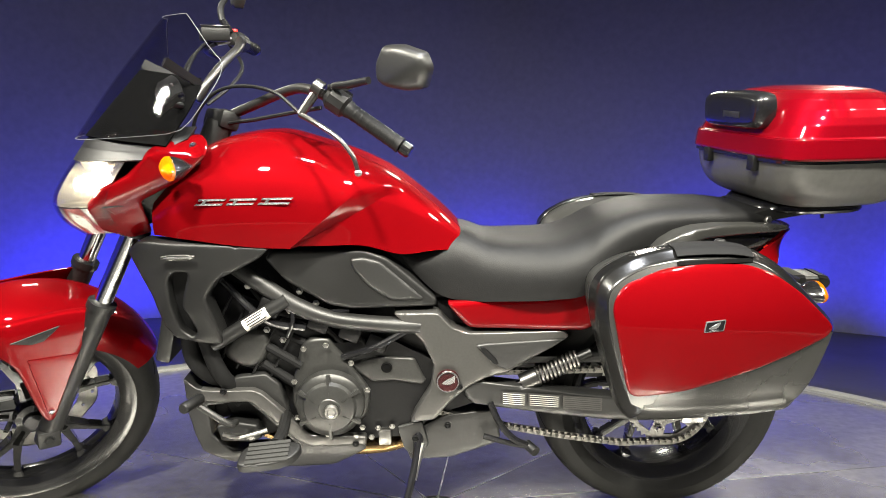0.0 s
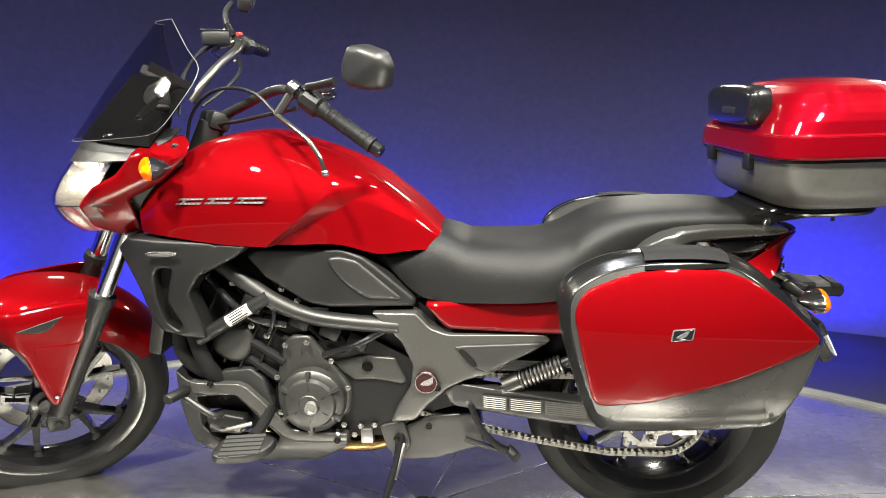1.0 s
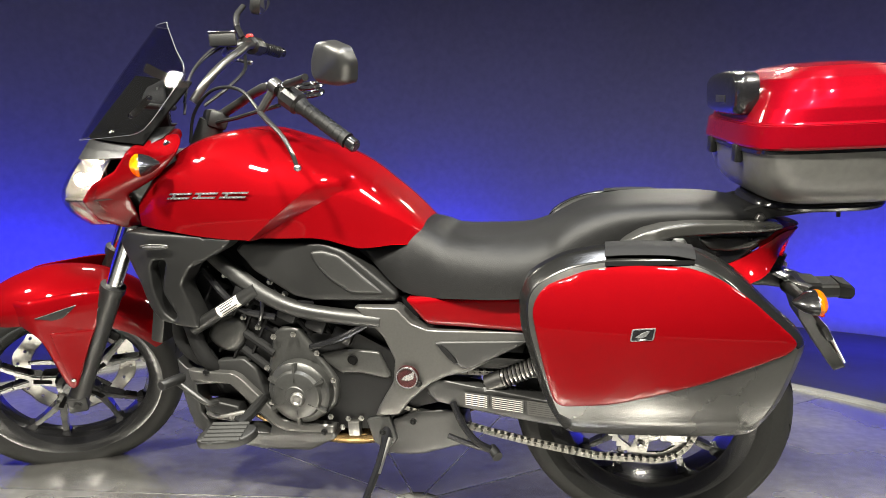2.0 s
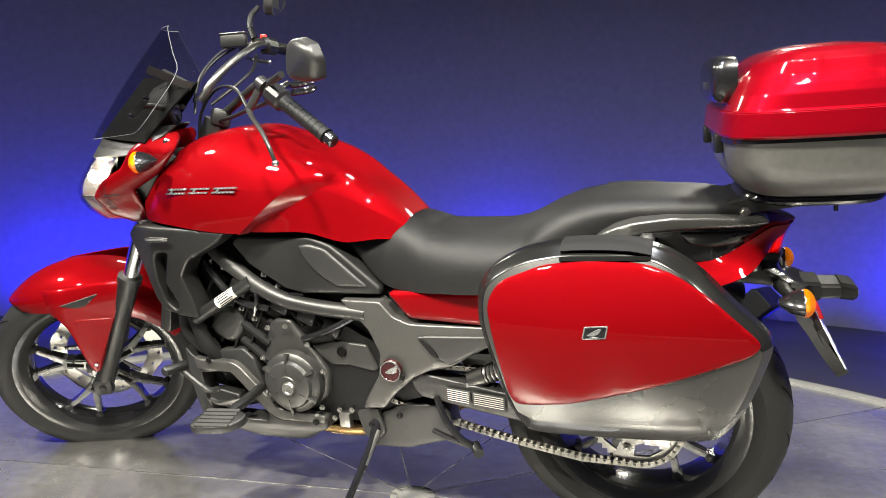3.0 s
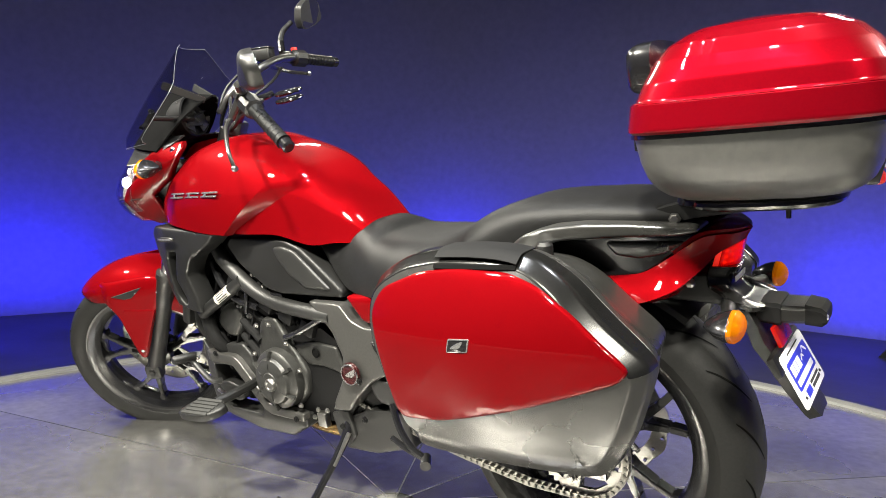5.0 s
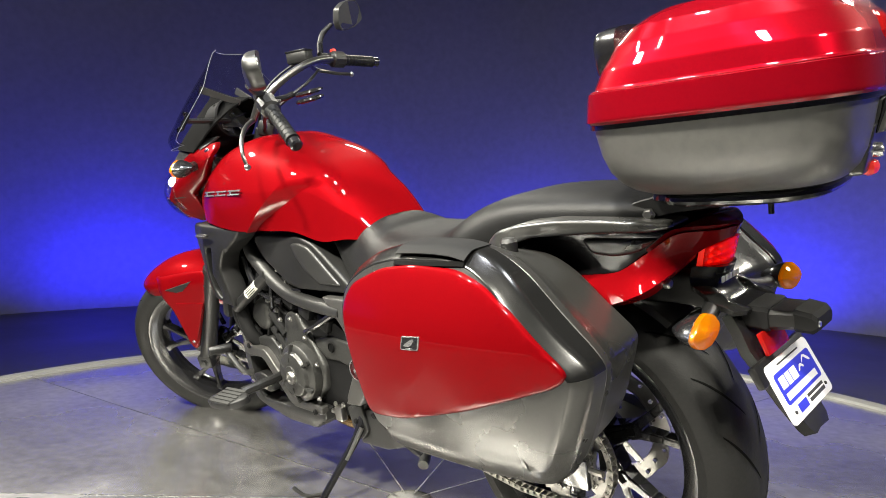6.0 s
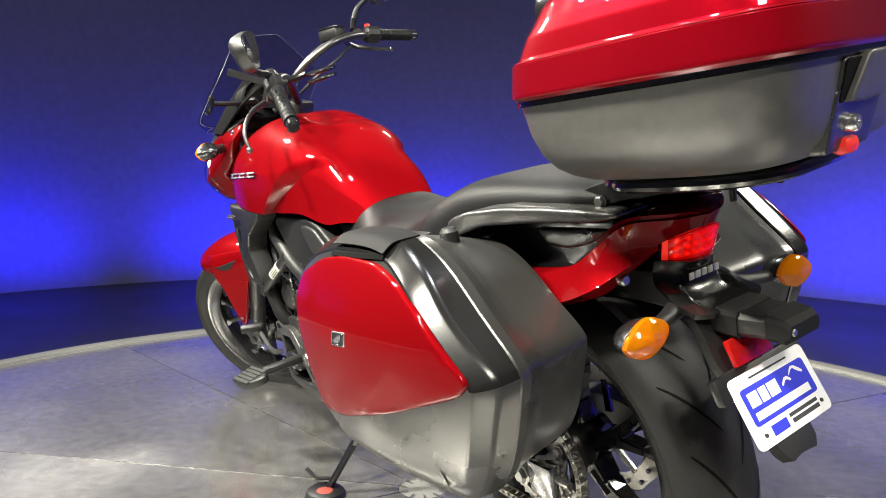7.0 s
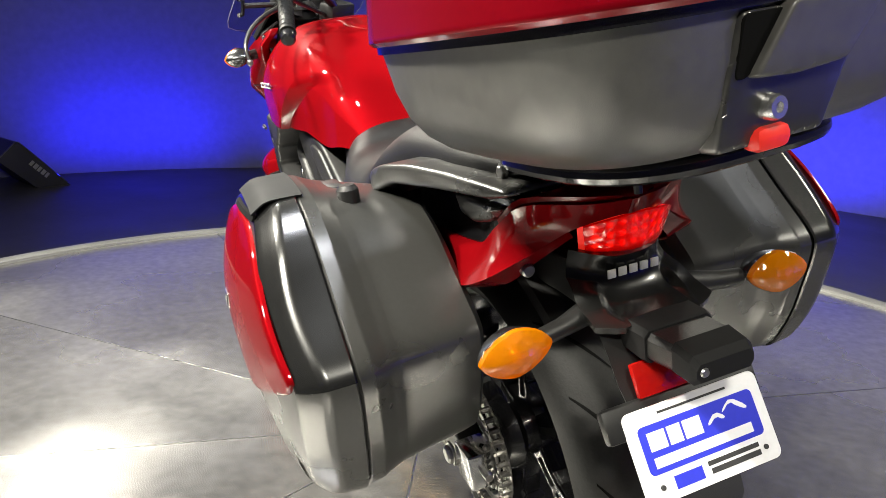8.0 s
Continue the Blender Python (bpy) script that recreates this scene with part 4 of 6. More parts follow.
part("airbox_core", block((0.62, 0.17, 0.20), (-0.76, 0, 0.640), 0.03), ENGINE_DARK, engine)
part("front_core", block((0.15, 0.19, 0.30), (-1.035, 0, 0.45), 0.02), ENGINE_DARK, engine)
part("battery_box", block((0.30, 0.10, 0.15), (-0.36, 0.03, 0.475), 0.02), BLACK, engine)
part("upper_core", block((0.34, 0.20, 0.16), (-0.66, 0, 0.515), 0.02), ENGINE_DARK, engine)
for pts, r in (([(-1.04, -0.13, 0.66), (-0.98, -0.150, 0.60), (-0.93, -0.145, 0.56), (-0.86, -0.14, 0.545)], 0.009), ([(-1.00, -0.12, 0.70), (-0.955, -0.145, 0.655), (-0.90, -0.15, 0.60), (-0.84, -0.145, 0.58), (-0.76, -0.135, 0.585)], 0.007),
               ([(-0.78, -0.135, 0.47), (-0.70, -0.15, 0.50), (-0.62, -0.14, 0.54)], 0.008),
               ([(-0.89, -0.14, 0.62), (-0.885, -0.155, 0.57), (-0.90, -0.15, 0.53)], 0.005)):
    part("hose", tube(pts, r, 10), GLOSS, engine, "black rubber hose")
for x, z in ((-0.985, 0.645), (-0.955, 0.600), (-0.925, 0.640), (-0.895, 0.585), (-0.87, 0.63), (-0.835, 0.60), (-0.95, 0.54), (-0.915, 0.515), (-0.79, 0.565), (-0.73, 0.56), (-0.66, 0.555), (-1.0, 0.56)):
    part("engine_bolt", bolt(0.006, 0.010, (x, -0.128, z)), STEEL, engine)
part("radiator", block((0.035, 0.30, 0.26), (-1.155, 0, 0.60), 0.008, (0, 14, 0)), BLACK, engine)
GEN = [(-0.874, 0.503), (-0.855, 0.518), (-0.810, 0.521), (-0.798, 0.498), (-0.768, 0.455), (-0.738, 0.412), (-0.719, 0.380), (-0.728, 0.323), (-0.769, 0.286), (-0.822, 0.277), (-0.874, 0.297), (-0.903, 0.350), (-0.899, 0.414)]
part("generator_housing", to_side(pillow(GEN, 0.05, 0.012, 0.012, None, 0.016, 0.014), 0.138, -1), ENGINE, engine, "dark grey cast generator housing")
def disc_on_side(profile, x, y, z, sides=40):
    b = lathe(profile, sides)
    for v in b.verts:
        v.co = Vector((v.co.x + x, -(v.co.y + y), v.co.z + z))
    bmesh.ops.recalc_face_normals(b, faces=b.faces)
    return b


part("generator_cover", disc_on_side([(0, 0.037), (0.024, 0.037), (0.026, 0.035), (0.054, 0.034), (0.0575, 0.032), (0.062, 0.0235), (0.072, 0.020), (0.0775, 0.014), (0.080, 0.0), (0.080, -0.02), (0, -0.02)], -0.812, 0.145, 0.362, 64), ENGINE, engine, "round dark grey generator cover")
part("cover_cap", disc_on_side([(0, 0.044), (0.008, 0.044), (0.010, 0.046), (0.015, 0.046), (0.0175, 0.042), (0.0175, 0.034)], -0.806, 0.145, 0.358, 28), STEEL, engine, "bright round cap")
for i in range(6):
    a = 2 * math.pi * i / 6 + math.pi / 2
    c, d = math.cos(a), math.sin(a)
    part("cover_rib", beam((-0.812 + 0.034 * c, -0.178, 0.362 + 0.034 * d), (-0.812 + 0.078 * c, -0.164, 0.362 + 0.078 * d), 0.0025, 0.010, 0.010, 0.020, bevel=0.0015), ENGINE, engine)
for x, z in ((-0.866, 0.500), (-0.815, 0.507), (-0.760, 0.462), (-0.725, 0.395), (-0.740, 0.300), (-0.822, 0.285), (-0.890, 0.330), (-0.892, 0.420)):
    part("case_bolt", bolt(0.0055, 0.008, (x, -0.150, z)), STEEL, engine)
part("timing_cap", disc_on_side([(0, 0.010), (0.009, 0.010), (0.011, 0.007), (0.011, -0.004)], -0.874, 0.150, 0.350, 20), BRASS, engine, "small pale screw cap")
part("sprocket_cover", to_side(pillow([(-0.765, 0.455), (-0.698, 0.470), (-0.610, 0.462), (-0.590, 0.430), (-0.588, 0.367), (-0.612, 0.300), (-0.720, 0.292), (-0.745, 0.371)], 0.05, 0.010, 0.010, None, 0.016, 0.010), 0.118, -1), ENGINE, engine, "grey front sprocket cover")
part("cover_step", to_side(pillow([(-0.765, 0.450), (-0.70, 0.466), (-0.615, 0.459), (-0.588, 0.400), (-0.600, 0.392), (-0.665, 0.404), (-0.715, 0.402), (-0.745, 0.425)], 0.01, 0.006, 0.006, None, 0.012, 0.006), 0.127, -1), ENGINE, engine)
# rimmed disc whose near-black colour stands for the dark inside a hole
part("cover_hole_shade", disc_on_side([(0, 0.001), (0.010, 0.001), (0.0105, 0.003), (0.013, 0.0)], -0.680, 0.131, 0.440, 20), SHADE_BLACK, engine)
# coolant pipe with its label
axis_a, axis_b = Vector((-0.985, -0.160, 0.566)), Vector((-0.895, -0.150, 0.618))
along = (axis_b - axis_a).normalized()
out_y = (Vector((0, -1, 0)) + along * along.y).normalized()
out_z = along.cross(out_y)


def pipe_label(r, a0, a1, w0, w1):
    """A sticker bent round the pipe, from a0 to a1 along it."""
    def fn(u, v):
        k = w0 + (w1 - w0) * v
        return axis_a + along * (a0 + (a1 - a0) * u) + r * (math.cos(k) * out_y + math.sin(k) * out_z)
    return thicken(surface(fn, 6, 8), 0.0004)


part("coolant_pipe", tube([axis_a - along * 0.090, axis_a - along * 0.03, axis_b], 0.0165, 18, False), BLACK, engine, "black coolant pipe")
part("pipe_label", pipe_label(0.0172, -0.006, 0.056, -0.95, 0.85), LABEL, engine, "pale warning label")
for i in range(5):
    w = -0.78 + 0.34 * i
    part("label_bar", pipe_label(0.0178, 0.002 + 0.003 * (i % 2), 0.049 - 0.006 * (i % 3), w, w + 0.15), INK, engine)
part("water_pump", to_side(pillow([(-1.055, 0.500), (-1.011, 0.545), (-0.955, 0.545), (-0.940, 0.512), (-0.965, 0.455), (-1.006, 0.446), (-1.045, 0.470)], 0.06, 0.020, 0.018, None, 0.014, 2), 0.140, -1), ENGINE, engine, "cast water pump housing")
part("radiator_hose", tube([(-1.125, -0.125, 0.545), (-1.120, -0.135, 0.480), (-1.085, -0.125, 0.430), (-1.04, -0.10, 0.40)], 0.020, 14), MATT, engine, "black rubber hose")
part("radiator_hose", tube([(-1.084, -0.148, 0.530), (-1.069, -0.148, 0.471), (-1.052, -0.142, 0.428), (-1.035, -0.110, 0.385)], 0.0185, 16), MATT, engine, "black rubber hose")
for a, b_ in (((-0.955, -0.125, 0.50), (-0.875, -0.135, 0.452)), ((-0.965, -0.12, 0.455), (-0.89, -0.13, 0.405)), ((-0.93, -0.12, 0.535), (-0.86, -0.12, 0.50))):
    part("oil_line", tube([a, b_], 0.011, 10, False), MATT, engine)
for p in ((-0.935, -0.14, 0.60), (-0.83, -0.13, 0.555), (-0.76, -0.13, 0.53), (-0.70, -0.12, 0.50)):
    part("injector_body", block((0.05, 0.03, 0.04), p, 0.008, (0, 25, 0)), ENGINE_DARK, engine)
for i in range(3):
    part("wiring_hose", tube([(-1.0 + 0.05 * i, -0.11, 0.66), (-0.93 + 0.05 * i, -0.128, 0.585 - 0.01 * i), (-0.85 + 0.05 * i, -0.115, 0.56), (-0.78 + 0.05 * i, -0.12, 0.50)], 0.007, 8), MATT, engine)
part("exhaust_header", tube([(-1.05, -0.02, 0.40), (-1.03, -0.02, 0.27), (-0.90, -0.03, 0.205), (-0.70, -0.05, 0.200), (-0.55, 0.02, 0.22), (-0.4, 0.10, 0.25)], 0.022, 14), BRASS, engine, "heat-tinted exhaust pipe")

# ---- lower cowl, pegs, stand ----
panel("lower_cowl", [(-1.152, 0.425), (-1.121, 0.402), (-1.011, 0.398), (-0.984, 0.388), (-0.905, 0.308), (-0.854, 0.275), (-0.733, 0.270), (-0.735, 0.239), (-0.812, 0.194), (-0.942, 0.188), (-1.049, 0.211), (-1.121, 0.243), (-1.137, 0.283), (-1.148, 0.335)], 0.146, GREY, 0.05, 0.005, 0.005, lambda u, v: -0.35 * max(0, 0.235 - v) - 0.25 * max(0, -1.08 - u), 0.006, 0.012,
      holes=[[(-1.098, 0.362), (-1.006, 0.373), (-0.945, 0.308), (-0.902, 0.262), (-0.910, 0.244), (-1.046, 0.244), (-1.093, 0.286)]], label="dark grey lower engine cowl")
panel("cowl_rail", [(-1.110, 0.405), (-0.988, 0.404), (-0.967, 0.394), (-0.862, 0.287), (-0.732, 0.278), (-0.734, 0.256), (-0.859, 0.256), (-0.886, 0.267), (-0.993, 0.374), (-1.104, 0.376)], 0.157, SILVER, 0.016, 0.005, 0.005, lambda u, v: -0.25 * max(0, -1.08 - u), 0.006, 0.012, label="raised grey rail of the lower cowl")
panel("cowl_upper", [(-1.077, 0.396), (-1.029, 0.428), (-0.960, 0.435), (-0.930, 0.408), (-0.908, 0.322), (-0.868, 0.276), (-0.905, 0.290), (-0.985, 0.384)], 0.138, GREY, 0.03, 0.006, 0.006, None, 0.008, label="grey cover above the cowl rail")
panel("cowl_inner", [(-1.10, 0.40), (-0.98, 0.41), (-0.90, 0.28), (-1.02, 0.25)], 0.10, ENGINE_DARK, 0.03, 0.005)
for x, z in ((-1.052, 0.405), (-0.757, 0.263)):
    part("cowl_bolt", bolt(0.008, 0.004, (x, -0.160, z), -1, False), ENGINE_DARK, bike)
peg = new("footboard")
peg.parent, peg.matrix_basis = bike, Matrix.Translation((0.014, -0.300, 0.334)) @ pose(0, 0, 0, 15, 0, 0) @ Matrix.Translation((0, 0.300, -0.315))
b = pillow([(-1.004, -0.335), (-0.986, -0.348), (-0.900, -0.337), (-0.872, -0.303), (-0.876, -0.276), (-0.955, -0.272), (-0.992, -0.286)], 0.014, 0.006, 0.005, None, 0.014, 2)
b.transform(Matrix.Translation((0, 0, 0.315)))
part("peg_plate", b, BLACK, peg, "black footboard with ribbed rubber")
for i in range(5):
    part("rubber_rib", block((0.088, 0.0100, 0.006), (-0.940, -0.333 + 0.0125 * i, 0.3150), 0.002, (0, 0, 6)), TREAD, peg)
part("peg_bracket", tube([(-0.93, -0.275, 0.305), (-0.925, -0.23, 0.295), (-0.93, -0.15, 0.275)], 0.013, 10), BLACK, peg, "black peg bracket")
part("shift_lever", tube([(-1.025, -0.175, 0.335), (-1.038, -0.20, 0.346), (-1.102, -0.205, 0.397)], 0.0080, 10), GREY, bike, "black gear lever")
link = new("gear_linkage")
link.parent = bike
part("linkage_arm", to_side(pillow([(-1.080, 0.312), (-1.040, 0.322), (-0.985, 0.312), (-0.976, 0.278), (-1.000, 0.268), (-1.072, 0.273)], 0.03, 0.008, 0.007, None, 0.012, 0.006), 0.150, -1), BLACK, link, "black linkage arm")
part("linkage_rod", tube([(-1.060, -0.165, 0.300), (-1.020, -0.172, 0.296), (-0.960, -0.160, 0.305)], 0.0055, 10), STEEL, link)
part("linkage_bolt", bolt(0.007, 0.006, (-1.000, -0.158, 0.290)), STEEL, link)
part("shift_rubber", tube([(-1.090, -0.195, 0.406), (-1.093, -0.199, 0.407), (-1.112, -0.250, 0.409), (-1.113, -0.254, 0.409)], [0.010, 0.0125, 0.0125, 0.010], 14, False), BLACK, bike)
panel("under_box", [(-0.640, 0.222), (-0.615, 0.275), (-0.545, 0.308), (-0.435, 0.320), (-0.418, 0.303), (-0.410, 0.234), (-0.530, 0.196), (-0.630, 0.190)], 0.120, GREY, 0.05, 0.006, 0.006, None, 0.005, label="grey box under the swingarm pivot")
for x, z in ((-0.540, 0.290), (-0.618, 0.258), (-0.513, 0.400)):
    part("box_bolt", bolt(0.008, 0.005, (x, -0.134 if z < 0.39 else -0.160, z), -1, False), ENGINE_DARK, bike)
stand = new("side_stand")
stand.parent = bike
part("stand_leg", tube([(-0.610, -0.115, 0.265), (-0.615, -0.150, 0.215), (-0.640, -0.205, 0.140), (-0.662, -0.250, 0.078)], [0.014, 0.011, 0.009, 0.009], 12), GLOSS, stand, "black side stand leg")
part("stand_foot", block((0.055, 0.034, 0.006), (-0.664, -0.258, 0.073), 0.002, (-11, 0, 0)), BLACK, stand)
part("stand_lug", tube([(-0.655, -0.235, 0.100), (-0.70, -0.262, 0.095), (-0.740, -0.270, 0.108)], 0.005, 8), BLACK, stand)
part("stand_spring", tube([(-0.60, -0.135, 0.245), (-0.622, -0.180, 0.175)], 0.006, 8, False), STEEL, stand)
part("stand_bracket", to_side(pillow([(-0.66, 0.285), (-0.60, 0.300), (-0.585, 0.235), (-0.615, 0.205), (-0.645, 0.225)], 0.02, 0.004, 0.004, None, 0.014, 0.008), 0.128, -1), GREY, stand, "grey stand bracket")
# ---- swingarm, chain, shock ----
part("swingarm", to_side(pillow([(-0.50, 0.41), (-0.417, 0.395), (-0.156, 0.352), (0.055, 0.338), (0.060, 0.290), (-0.113, 0.290), (-0.262, 0.308), (-0.403, 0.332), (-0.50, 0.35)], 0.035, 0.006, 0.006, None, 0.016, 1), 0.142, -1), GREY, bike, "grey box-section swingarm")
part("swingarm", to_side(pillow([(-0.50, 0.41), (-0.156, 0.352), (0.055, 0.338), (0.060, 0.290), (-0.262, 0.300), (-0.50, 0.33)], 0.035, 0.006, 0.006, None, 0.016, 1), 0.142, 1), GREY, bike, "grey box-section swingarm")
part("chain_adjuster", block((0.055, 0.044, 0.058), (0.045, -0.128, 0.312), 0.004), CHROME, bike, "bright chain adjuster end")
part("axle_nut", bolt(0.014, 0.012, (0.005, -0.150, 0.312)), STEEL, bike)
part("adjuster_bolt", tube([(0.06, -0.128, 0.312), (0.092, -0.128, 0.312)], 0.006, 8, False), STEEL, bike)
for i, (x0, x1) in enumerate(((-0.412, -0.355), (-0.350, -0.275), (-0.268, -0.175))):
    zc = lambda x: 0.3625 - 0.115 * (x + 0.417) * 0.85
    part("warning_label", to_side(pillow([(x0, zc(x0) + 0.017), (x1, zc(x1) + 0.017), (x1, zc(x1) - 0.017), (x0, zc(x0) - 0.017)], 0.0008, 0.0004, 0.0004, None, 0.02, 0), 0.1492, -1), INK if i < 2 else GUN, bike, "printed warning label")
    for k in range(6):
        zz = 0.013 - 0.005 * k
        part("print_bar", to_side(pillow([(x0 + 0.003, zc(x0) + zz), (x1 - 0.004, zc(x1) + zz), (x1 - 0.004, zc(x1) + zz - 0.0014), (x0 + 0.003, zc(x0) + zz - 0.0014)], 0.0004, 0.0002, 0.0002, None, 0.03, 0), 0.1497, -1), LABEL if i < 2 else INK, bike)
shock = new("rear_shock")
shock.parent = bike
pts = []
a, b_ = Vector((-0.352, -0.115, 0.388)), Vector((-0.225, -0.115, 0.446))
d = (b_ - a).normalized()
s1 = d.cross(Vector((0, 1, 0))).normalized()
for i in range(11 * 12 + 1):
    k = 2 * math.pi * i / 12
    pts.append(a + (b_ - a) * (0.18 + 0.78 * i / 132) + 0.019 * (math.cos(k) * s1 + math.sin(k) * Vector((0, 1, 0))))
part("spring", tube(pts, 0.0040, 6, False), STEEL, shock, "coiled shock spring")
part("damper", tube([a - d * 0.03, b_ + d * 0.03], 0.011, 12, False), BLACK, shock)
part("spring_seat", tube([a - d * 0.01, a + d * 0.03], 0.024, 14, False), GUN, shock)

# sprocket with teeth
teeth, sp_r = 41, 0.098
out = []
for i in range(teeth * 2):
    k = math.pi * i / teeth
    r = sp_r + (0.004 if i % 2 else -0.004)
    out.append((r * math.cos(k), r * math.sin(k)))
hol = [[(0.034 * math.cos(q), 0.034 * math.sin(q)) for q in (2 * math.pi * j / 20 for j in range(20))]]
for i in range(5):
    k0 = 2 * math.pi * i / 5
    hol.append([(r * math.cos(k0 + a), r * math.sin(k0 + a)) for r, a in ((0.055, -0.34), (0.055, 0.34), (0.082, 0.40), (0.084, 0.0), (0.082, -0.40))])
b = pillow(out, 0.006, 0.001, 0.001, None, 0.02, 0, holes=hol)
for x in b.verts:
    x.co = Vector((x.co.x, -(0.104 + x.co.z), x.co.y + 0.312))
bmesh.ops.recalc_face_normals(b, faces=b.faces)
part("sprocket", b, STEEL, bike, "pale steel rear sprocket")
part("sprocket_carrier", disc_on_side([(0, 0.02), (0.035, 0.02), (0.05, 0.0), (0.06, -0.03), (0, -0.03)], 0, 0.085, 0.312, 28), RIM, bike)
for i in range(5):
    k = 2 * math.pi * (i + 0.5) / 5
    part("sprocket_nut", bolt(0.008, 0.008, (0.066 * math.cos(k), -0.107, 0.312 + 0.066 * math.sin(k))), STEEL, bike)


def link_plate():
    out = []
    for cx, lo in ((0.0079, -1.2), (-0.0079, math.pi - 1.2)):
        for j in range(5):
            a = lo + 2.4 * j / 4
            out.append((cx + 0.0062 * math.cos(a), 0.0062 * math.sin(a)))
    b = pillow(out, 0.0014, 0.0006, 0.0006, None, 0.02, 0)
    b2 = b.copy()
    for x in b.verts:
        x.co.z += 0.0085
    for x in b2.verts:
        x.co.z -= 0.0070
    pins = []
    for cx in (-0.0079, 0.0079):
        p = lathe([(0, 0.0105), (0.0026, 0.0105), (0.003, 0.0095), (0.0045, 0.006), (0.0045, -0.008), (0, -0.008)], 8, "z", (cx, 0, 0))
        pins.append(p)
    return join(b, b2, *pins)


# chain path: round the rear sprocket, forward along both runs
rear_r = sp_r - 0.001
path = []
for i in range(41):
    a = radians(100 - 195 * i / 40)
    path.append(Vector((rear_r * math.cos(a), 0.312 + rear_r * math.sin(a))))
path += [Vector((-0.10, 0.213)).lerp(Vector((-0.63, 0.335)), i / 30) - Vector((0, 0.012 * math.sin(math.pi * i / 30))) for i in range(1, 31)]
path += [Vector((-0.645, 0.413)).lerp(Vector((-0.02, 0.409)), i / 30) for i in range(31)]
chain = new("drive_chain")
chain.parent = bike
me = None
run, want = 0.0, 0.0
for p, q in zip(path, path[1:]):
    seg = (q - p).length
    while want <= run + seg:
        c = p.lerp(q, (want - run) / seg)
        a = math.atan2((q - p).y, (q - p).x)
        if me is None:
            first = part("link", link_plate(), CHAINM, chain)
            me = first.data
            ob = first
        else:
            ob = new("link", me)
            ob.parent = chain
        ob.matrix_basis = Matrix.Translation((c.x, -0.107, c.y)) @ Matrix.Rotation(radians(90), 4, "X") @ Matrix.Rotation(a, 4, "Z")
        want += 0.0159
    run += seg
part("chain_guard", to_side(pillow([(-0.42, 0.455), (-0.10, 0.445), (0.02, 0.432), (0.03, 0.420), (-0.10, 0.428), (-0.42, 0.435)], 0.03, 0.004, 0.004, None, 0.016, 1), 0.115, -1), BLACK, bike, "black chain guard")
# rear peg hanger
part("rear_peg_hanger", tube([(-0.440, -0.142, 0.350), (-0.418, -0.152, 0.300), (-0.385, -0.158, 0.262), (-0.350, -0.158, 0.243)], 0.008, 10), GLOSS, bike, "black rear peg hanger")
part("rear_peg_strut", tube([(-0.455, -0.140, 0.262), (-0.405, -0.150, 0.250), (-0.350, -0.156, 0.240)], 0.007, 10), GLOSS, bike)
part("rear_peg", tube([(-0.352, -0.150, 0.242), (-0.335, -0.176, 0.236)], 0.012, 12, False), BLACK, bike, "black folding peg")
part("box_gap", to_side(pillow([(-0.640, 0.235), (-0.60, 0.285), (-0.50, 0.395), (-0.44, 0.410), (-0.43, 0.345), (-0.53, 0.315), (-0.60, 0.225)], 0.02, 0.004, 0.004, None, 0.016, 0.006), 0.108, -1), ENGINE_DARK, bike)
part("valve_body", block((0.030, 0.020, 0.038), (-0.690, -0.128, 0.262), 0.004), STEEL, bike)
for x, z in ((-0.705, 0.285), (-0.672, 0.288), (-0.722, 0.262)):
    part("valve_screw", bolt(0.0055, 0.006, (x, -0.128, z)), STEEL, bike)

# ---- tail ----
def tail_flare(u, v):
    return 0.16 * max(0, 0.70 - v)


panel("grab_rail", [(-0.082, 0.714), (-0.062, 0.736), (-0.030, 0.755), (0.010, 0.765), (0.07, 0.769), (0.14, 0.766), (0.200, 0.760), (0.246, 0.7545), (0.247, 0.7460), (0.215, 0.741), (0.12, 0.743), (0.03, 0.741), (-0.02, 0.726), (-0.058, 0.706)], 0.190, SATIN, 0.060, 0.008, 0.007, lambda u, v: -0.275 * max(0, u + 0.005) - 0.5 * max(0, -0.04 - u), label="satin black grab rail")
panel("tail_side_black", [(-0.08, 0.708), (0.0, 0.742), (0.235, 0.742), (0.232, 0.726), (0.196, 0.700), (0.150, 0.670), (0.10, 0.664), (0.0, 0.660), (-0.10, 0.655)], 0.108, GLOSS, 0.03, 0.006, 0.006, tail_flare, label="gloss black tail inset")
panel("inset_vane", [(0.085, 0.728), (0.225, 0.730), (0.190, 0.708), (0.150, 0.700), (0.105, 0.704)], 0.119, SATIN, 0.016, 0.008, 0.008, lambda u, v: 0.25 * max(0, 0.715 - v), label="grey vane in the tail inset")
TAIL_LOW = [(-0.16, -0.112, 0.588), (0.0, -0.128, 0.600), (0.13, -0.144, 0.622), (0.206, -0.137, 0.648), (0.236, -0.098, 0.674), (0.258, -0.058, 0.700), (0.282, -0.024, 0.713), (0.287, 0.005, 0.714)]
TAIL_TOP = [(-0.16, -0.112, 0.655), (0.0, -0.108, 0.661), (0.10, -0.108, 0.666), (0.152, -0.110, 0.673), (0.206, -0.112, 0.708), (0.246, -0.100, 0.736), (0.286, -0.044, 0.733), (0.297, 0.005, 0.731)]


def tail_line(line, u):
    return Vector([curve_at([(i / 7, q[k]) for i, q in enumerate(line)], u) for k in range(3)])


